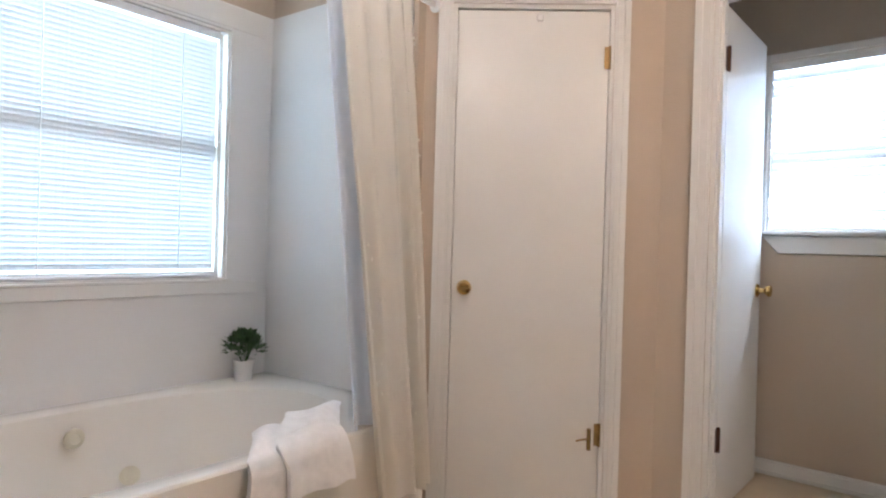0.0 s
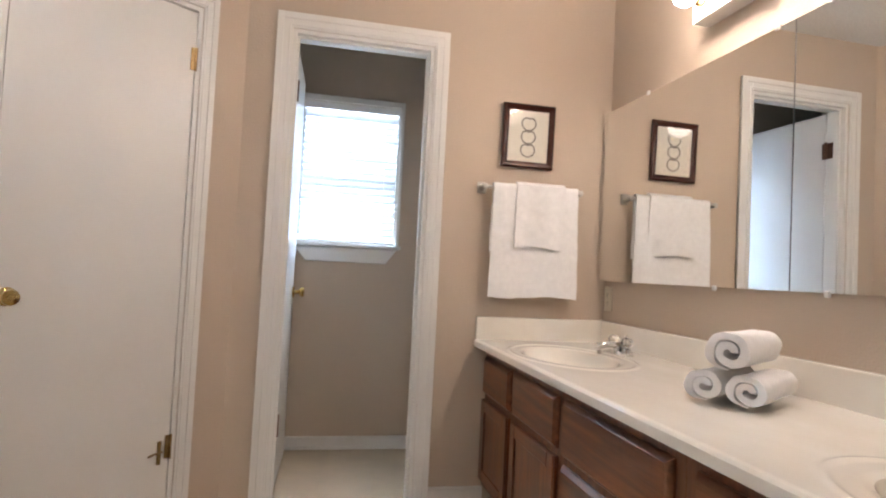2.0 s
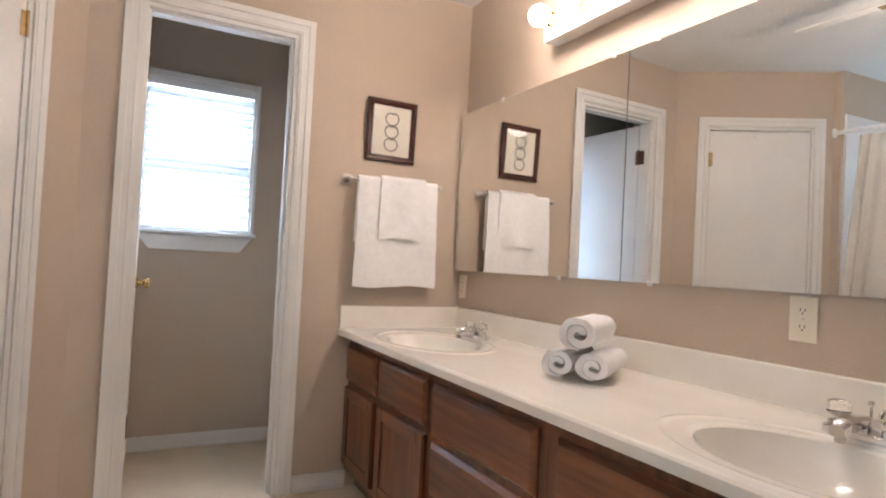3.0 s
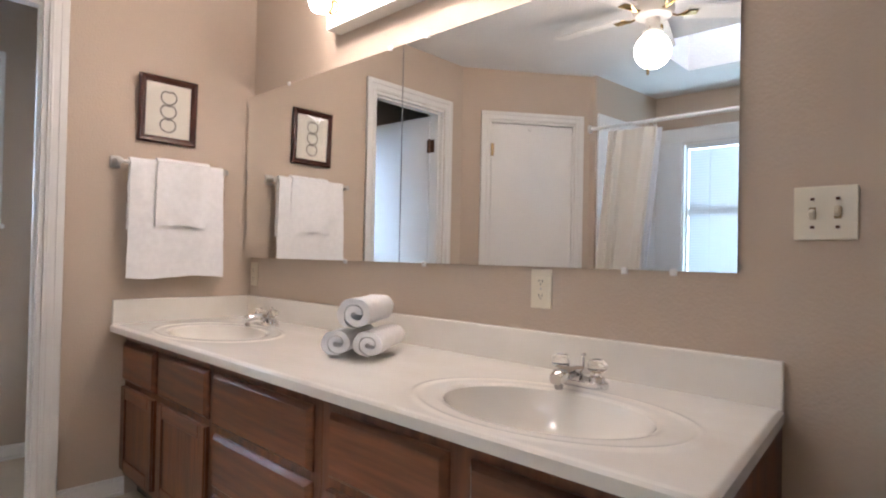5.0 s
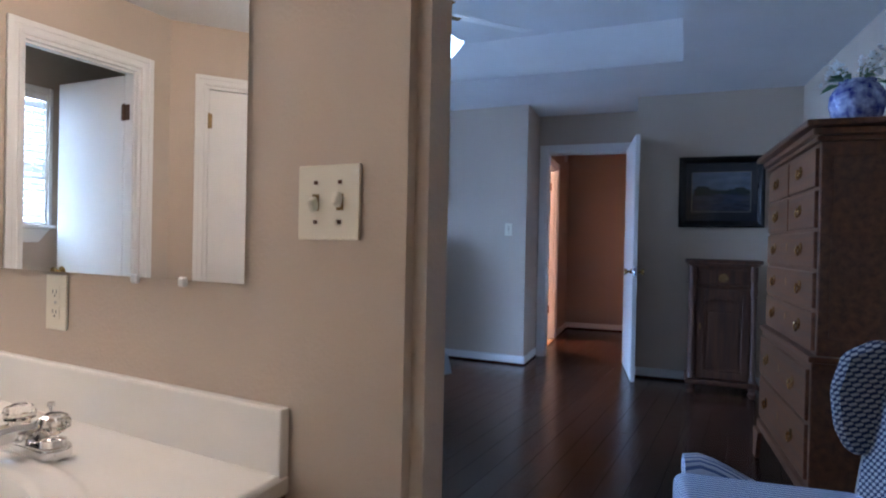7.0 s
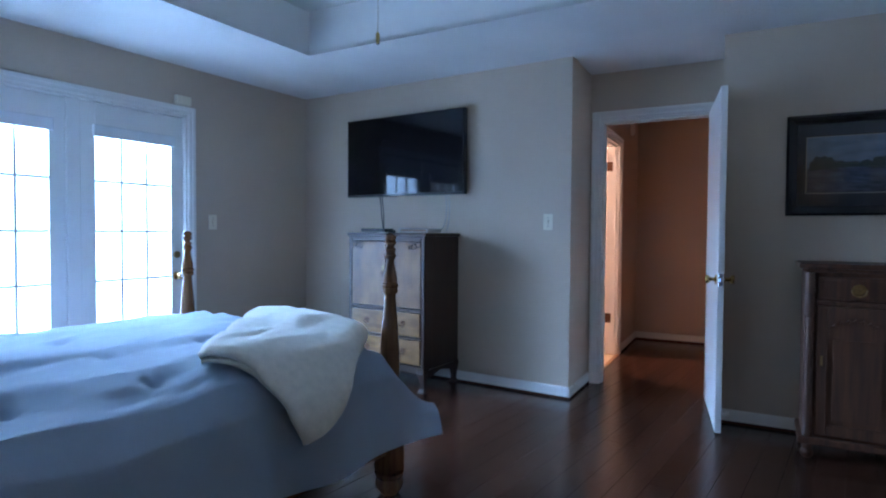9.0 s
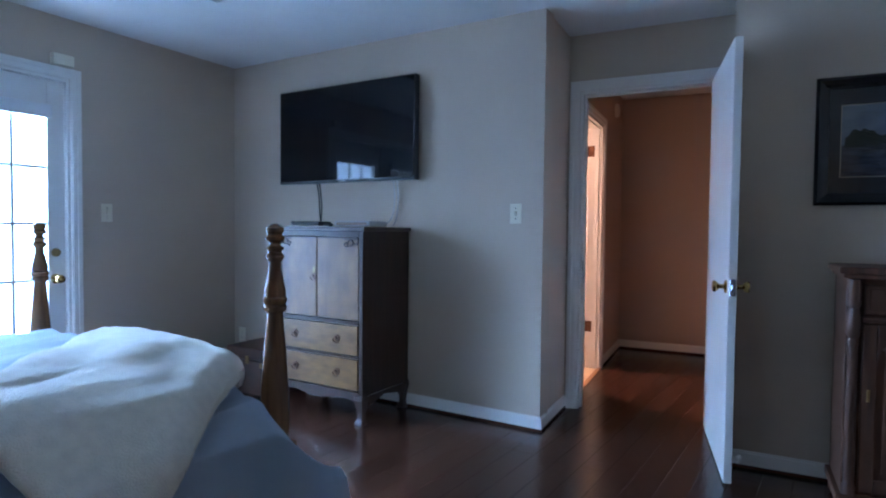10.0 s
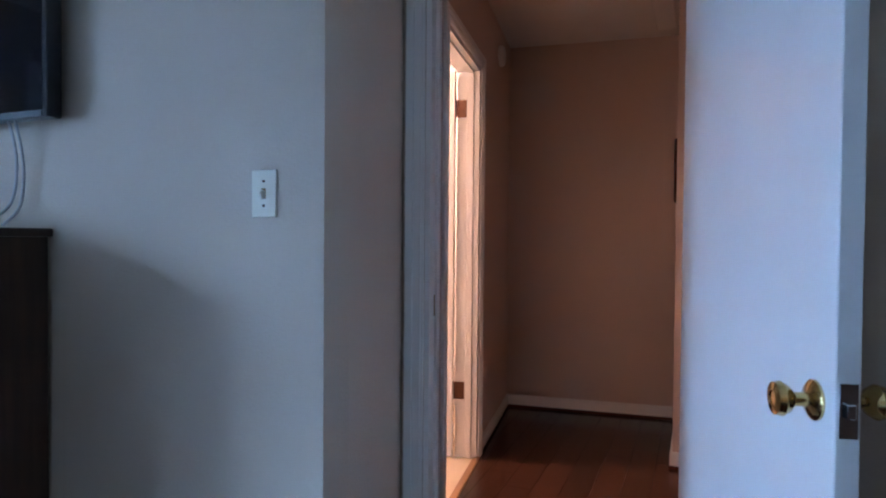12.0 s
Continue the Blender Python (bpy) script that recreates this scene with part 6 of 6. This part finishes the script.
def pattern_mat(name, kind):
    m = bpy.data.materials.new(name)
    m.use_nodes = True
    nt = m.node_tree
    b = nt.nodes["Principled BSDF"]
    b.inputs["Roughness"].default_value = 0.9
    co = nt.nodes.new("ShaderNodeTexCoord")
    mp = nt.nodes.new("ShaderNodeMapping")
    nt.links.new(co.outputs["Object"], mp.inputs[0])
    if kind == "stripe":
        t = nt.nodes.new("ShaderNodeTexWave")
        t.inputs["Scale"].default_value, t.inputs["Distortion"].default_value = 17, 0.15
        t.bands_direction = "X"
        nt.links.new(mp.outputs[0], t.inputs[0])
        r = nt.nodes.new("ShaderNodeValToRGB")
        r.color_ramp.interpolation = "CONSTANT"
        r.color_ramp.elements[0].color, r.color_ramp.elements[1].color = (0.13, 0.18, 0.34, 1), (0.62, 0.64, 0.70, 1)
        r.color_ramp.elements[1].position = 0.36
        nt.links.new(t.outputs["Fac"], r.inputs[0])
        out = r.outputs[0]
    else:
        mp.inputs["Rotation"].default_value = (0, 0, 0)
        a = nt.nodes.new("ShaderNodeTexWave")
        a.bands_direction = "Z"
        a.inputs["Scale"].default_value, a.inputs["Distortion"].default_value = 18, 0.1
        c = nt.nodes.new("ShaderNodeTexWave")
        c.bands_direction = "DIAGONAL"
        c.inputs["Scale"].default_value, c.inputs["Distortion"].default_value = 21, 0.1
        nt.links.new(mp.outputs[0], a.inputs[0])
        nt.links.new(mp.outputs[0], c.inputs[0])
        ad = nt.nodes.new("ShaderNodeMath")
        ad.operation = "ADD"
        nt.links.new(a.outputs["Fac"], ad.inputs[0])
        nt.links.new(c.outputs["Fac"], ad.inputs[1])
        r = nt.nodes.new("ShaderNodeValToRGB")
        r.color_ramp.interpolation = "CONSTANT"
        r.color_ramp.elements[0].color, r.color_ramp.elements[1].color = (0.02, 0.03, 0.07, 1), (0.40, 0.37, 0.35, 1)
        r.color_ramp.elements[1].position = 0.52
        h = nt.nodes.new("ShaderNodeMath")
        h.operation, h.inputs[1].default_value = "MULTIPLY", 0.5
        nt.links.new(ad.outputs[0], h.inputs[0])
        nt.links.new(h.outputs[0], r.inputs[0])
        out = r.outputs[0]
    nt.links.new(out, b.inputs["Base Color"])
    n = nt.nodes.new("ShaderNodeTexNoise")
    n.inputs["Scale"].default_value = 300
    bp = nt.nodes.new("ShaderNodeBump")
    bp.inputs["Strength"].default_value, bp.inputs["Distance"].default_value = 0.3, 0.002
    nt.links.new(co.outputs["Object"], n.inputs[0])
    nt.links.new(n.outputs[0], bp.inputs["Height"])
    nt.links.new(bp.outputs[0], b.inputs["Normal"])
    return m


STRIPE = pattern_mat("blue and white ticking", "stripe")
HOUND = pattern_mat("navy houndstooth weave", "hound")
PIPING = mat("cream cord piping", (0.42, 0.38, 0.34), 0.9, 0, 0.1, 60)


def armchair(m):
    """A wing-backed chair facing +y."""
    o = thing("armchair", "armchair in blue ticking with houndstooth wing back", "armchair", m)
    part("seat_base", box(-0.30, 0.30, -0.30, 0.32, 0.16, 0.34, 0.03, 3), STRIPE, o, "", True)
    part("seat_cushion", box(-0.235, 0.235, -0.24, 0.345, 0.345, 0.48, 0.05, 4), STRIPE, o, "striped loose cushion", True)
    for s in (-1, 1):
        b = bmesh.new()
        n = 24
        prof = [(s * (0.245 + 0.02), 0.30)] + [(s * (0.30 + 0.075 * math.cos(a)), 0.49 + 0.062 * math.sin(a)) for a in [math.pi - math.pi * 1.45 * k / 14 for k in range(15)]] + [(s * 0.325, 0.30)]
        rings = []
        for j in range(13):
            t = j / 12
            y = -0.30 + 0.60 * t
            sh = 0.9 if j in (0, 12) else 1.0
            rings.append([b.verts.new((s * 0.30 + (px - s * 0.30) * sh, y, 0.45 + (pz - 0.45) * sh - 0.135 + 0.105 * smooth(0.45, 0.95, t))) for px, pz in prof])
        for r1, r2 in zip(rings, rings[1:]):
            for k in range(len(prof)):
                b.faces.new((r1[k], r1[(k + 1) % len(prof)], r2[(k + 1) % len(prof)], r2[k]))
        b.faces.new(rings[0])
        b.faces.new(rings[-1])
        part("rolled_arm", b, STRIPE, o, "striped rolled arm", True)
    out = [(-0.31, 0.34), (-0.325, 0.55), (-0.335, 0.80), (-0.325, 0.93), (-0.28, 1.01), (-0.19, 1.05), (0, 1.065), (0.19, 1.05), (0.28, 1.01), (0.325, 0.93), (0.335, 0.80), (0.325, 0.55), (0.31, 0.34)]
    b = bmesh.new()
    fr, bk = [], []
    for x, z in out:
        lean = (z - 0.34) * 0.16
        fr.append(b.verts.new((x, -0.23 - lean, z)))
        bk.append(b.verts.new((x, -0.33 - lean, z)))
    b.faces.new(fr)
    b.faces.new(bk)
    for k in range(len(out)):
        b.faces.new((fr[k], fr[(k + 1) % len(out)], bk[(k + 1) % len(out)], bk[k]))
    bmesh.ops.bevel(b, geom=list(b.edges), offset=0.018, segments=2, affect="EDGES", clamp_overlap=True)
    part("backrest", b, HOUND, o, "houndstooth backrest", True)
    for y in (-0.232, -0.332):
        part("piping", tube([(x * 0.985, y - (z - 0.34) * 0.16, z - 0.008) for x, z in out], 0.007, 7), PIPING, o, "", True)
    for s in (-1, 1):
        wpl = [(-0.36, 0.58), (-0.40, 0.80), (-0.40, 0.95), (-0.30, 0.99), (-0.20, 0.93), (-0.165, 0.80), (-0.18, 0.66), (-0.22, 0.58)]
        b = plate(wpl, 0.06, 0.016)
        part("wing", moved(b, Matrix.Translation((s * 0.315 + 0.03, 0, 0))), HOUND, o, "houndstooth wing", True)
    for x in (-0.26, 0.26):
        for y in (-0.26, 0.27):
            part("leg", lathe([(0, 0), (0.014, 0), (0.017, 0.02), (0.024, 0.14), (0.026, 0.165), (0, 0.165)], 12, m=Matrix.Translation((x, y, 0))), WALN, o, "", True)


armchair(pose(2.455, -0.60, 0, 0, 0, 12) @ Matrix.Diagonal((0.9, 0.9, 0.86, 1)))

fan = ceiling_fan("bedroom_ceiling_fan", "white ceiling fan with lit tulip shades", pose(3.40, 1.16, TZ), 0.26, 0, 0.13, 0.65, 5, BEDGLOBE, 0.56, -38)
for k in range(3):
    a = -52 + 120 * k
    q = pose(0, 0, -0.45, 0, 0, a) @ pose(0.075, 0, 0, 0, 128, 0)
    sh = part("shade", lathe([(0.018, 0.0), (0.034, 0.02), (0.046, 0.06), (0.050, 0.10), (0.062, 0.135), (0.058, 0.136), (0.045, 0.10), (0.040, 0.06), (0.028, 0.022), (0.014, 0.004)], 20, m=q), BEDGLOBE, fan, "lit tulip glass shade", True)
    part("arm", tube([(0, 0, -0.43), tuple(pose(0, 0, -0.45, 0, 0, a) @ Vector((0.075, 0, 0)))], 0.008, 8), FANW, fan)

# ---- hall ----
sd = thing("smoke_detector", "round white smoke detector high on the hall wall", "smoke detector", HALLM @ pose(8.05, 1.62, 2.27, 90, 0, 0))
part("case", lathe([(0, 0.001), (0.062, 0.001), (0.064, 0.012), (0.055, 0.03), (0.03, 0.036), (0, 0.036)], 26), TRIM, sd, "", True)
hp = thing("hall_picture", "small dark framed picture on the hall wall", "picture", pose(8.12, 0.705, 1.53, 0, 0, 180))
picture_frame(hp, 0.26, 0.34, 0.03, 0.022, FRAMEW)
part("paper", box(-0.10, 0.10, -0.006, -0.001, -0.14, 0.14), PAPER, hp)
struct("attic_hatch", box(7.2, 8.44, 0.74, 0.85, CZ + 0.016, CZ + 0.031, 0.004), TRIM, "white attic hatch in the hall ceiling")
lt = thing("ceiling_light", "lit glass ceiling light in the side room", "light", HALLM @ pose(7.3, 2.5, CZ))
part("base", lathe([(0, -0.001), (0.09, -0.001), (0.085, -0.025), (0, -0.025)], 24), BRASS, lt, "", True)
part("shade", lathe([(0, -0.12), (0.05, -0.11), (0.09, -0.07), (0.095, -0.03), (0.0, -0.026)], 24), HALLBULB, lt, "lit glass shade", True)

# ---- floor boards of the bedroom and hall ----
def planks():
    base = bpy.data.objects["subfloor_bedroom"]
    rng = random.Random(3)
    lengths = (0.75, 1.05, 1.35, 1.65, 1.95, 0.45)
    W = 0.1265
    meshes = {}

    def mesh(n):
        if n not in meshes:
            b = box(0, n - 0.0012, 0, W - 0.0012, -0.0135, 0.0, 0.0009)
            me = bpy.data.meshes.new("plank")
            bmesh.ops.recalc_face_normals(b, faces=b.faces)
            b.to_mesh(me)
            b.free()
            me.materials.append(PLANK)
            meshes[n] = me
        return meshes[n]

    y = -1.62
    while y < 4.05:
        x = 1.372 - rng.uniform(0, 0.0)
        end = 8.6 if -0.5 < y < 1.85 else 6.15
        first = True
        while x < end:
            n = rng.choice(lengths if not first else (0.45, 0.75, 1.05, 1.35))
            first = False
            n = min(n, max(0.15, round(end - x, 2)))
            p = new("plank", mesh(n))
            p.location = (x, y, 0)
            p.parent = base
            x += n
        y += W


planks()
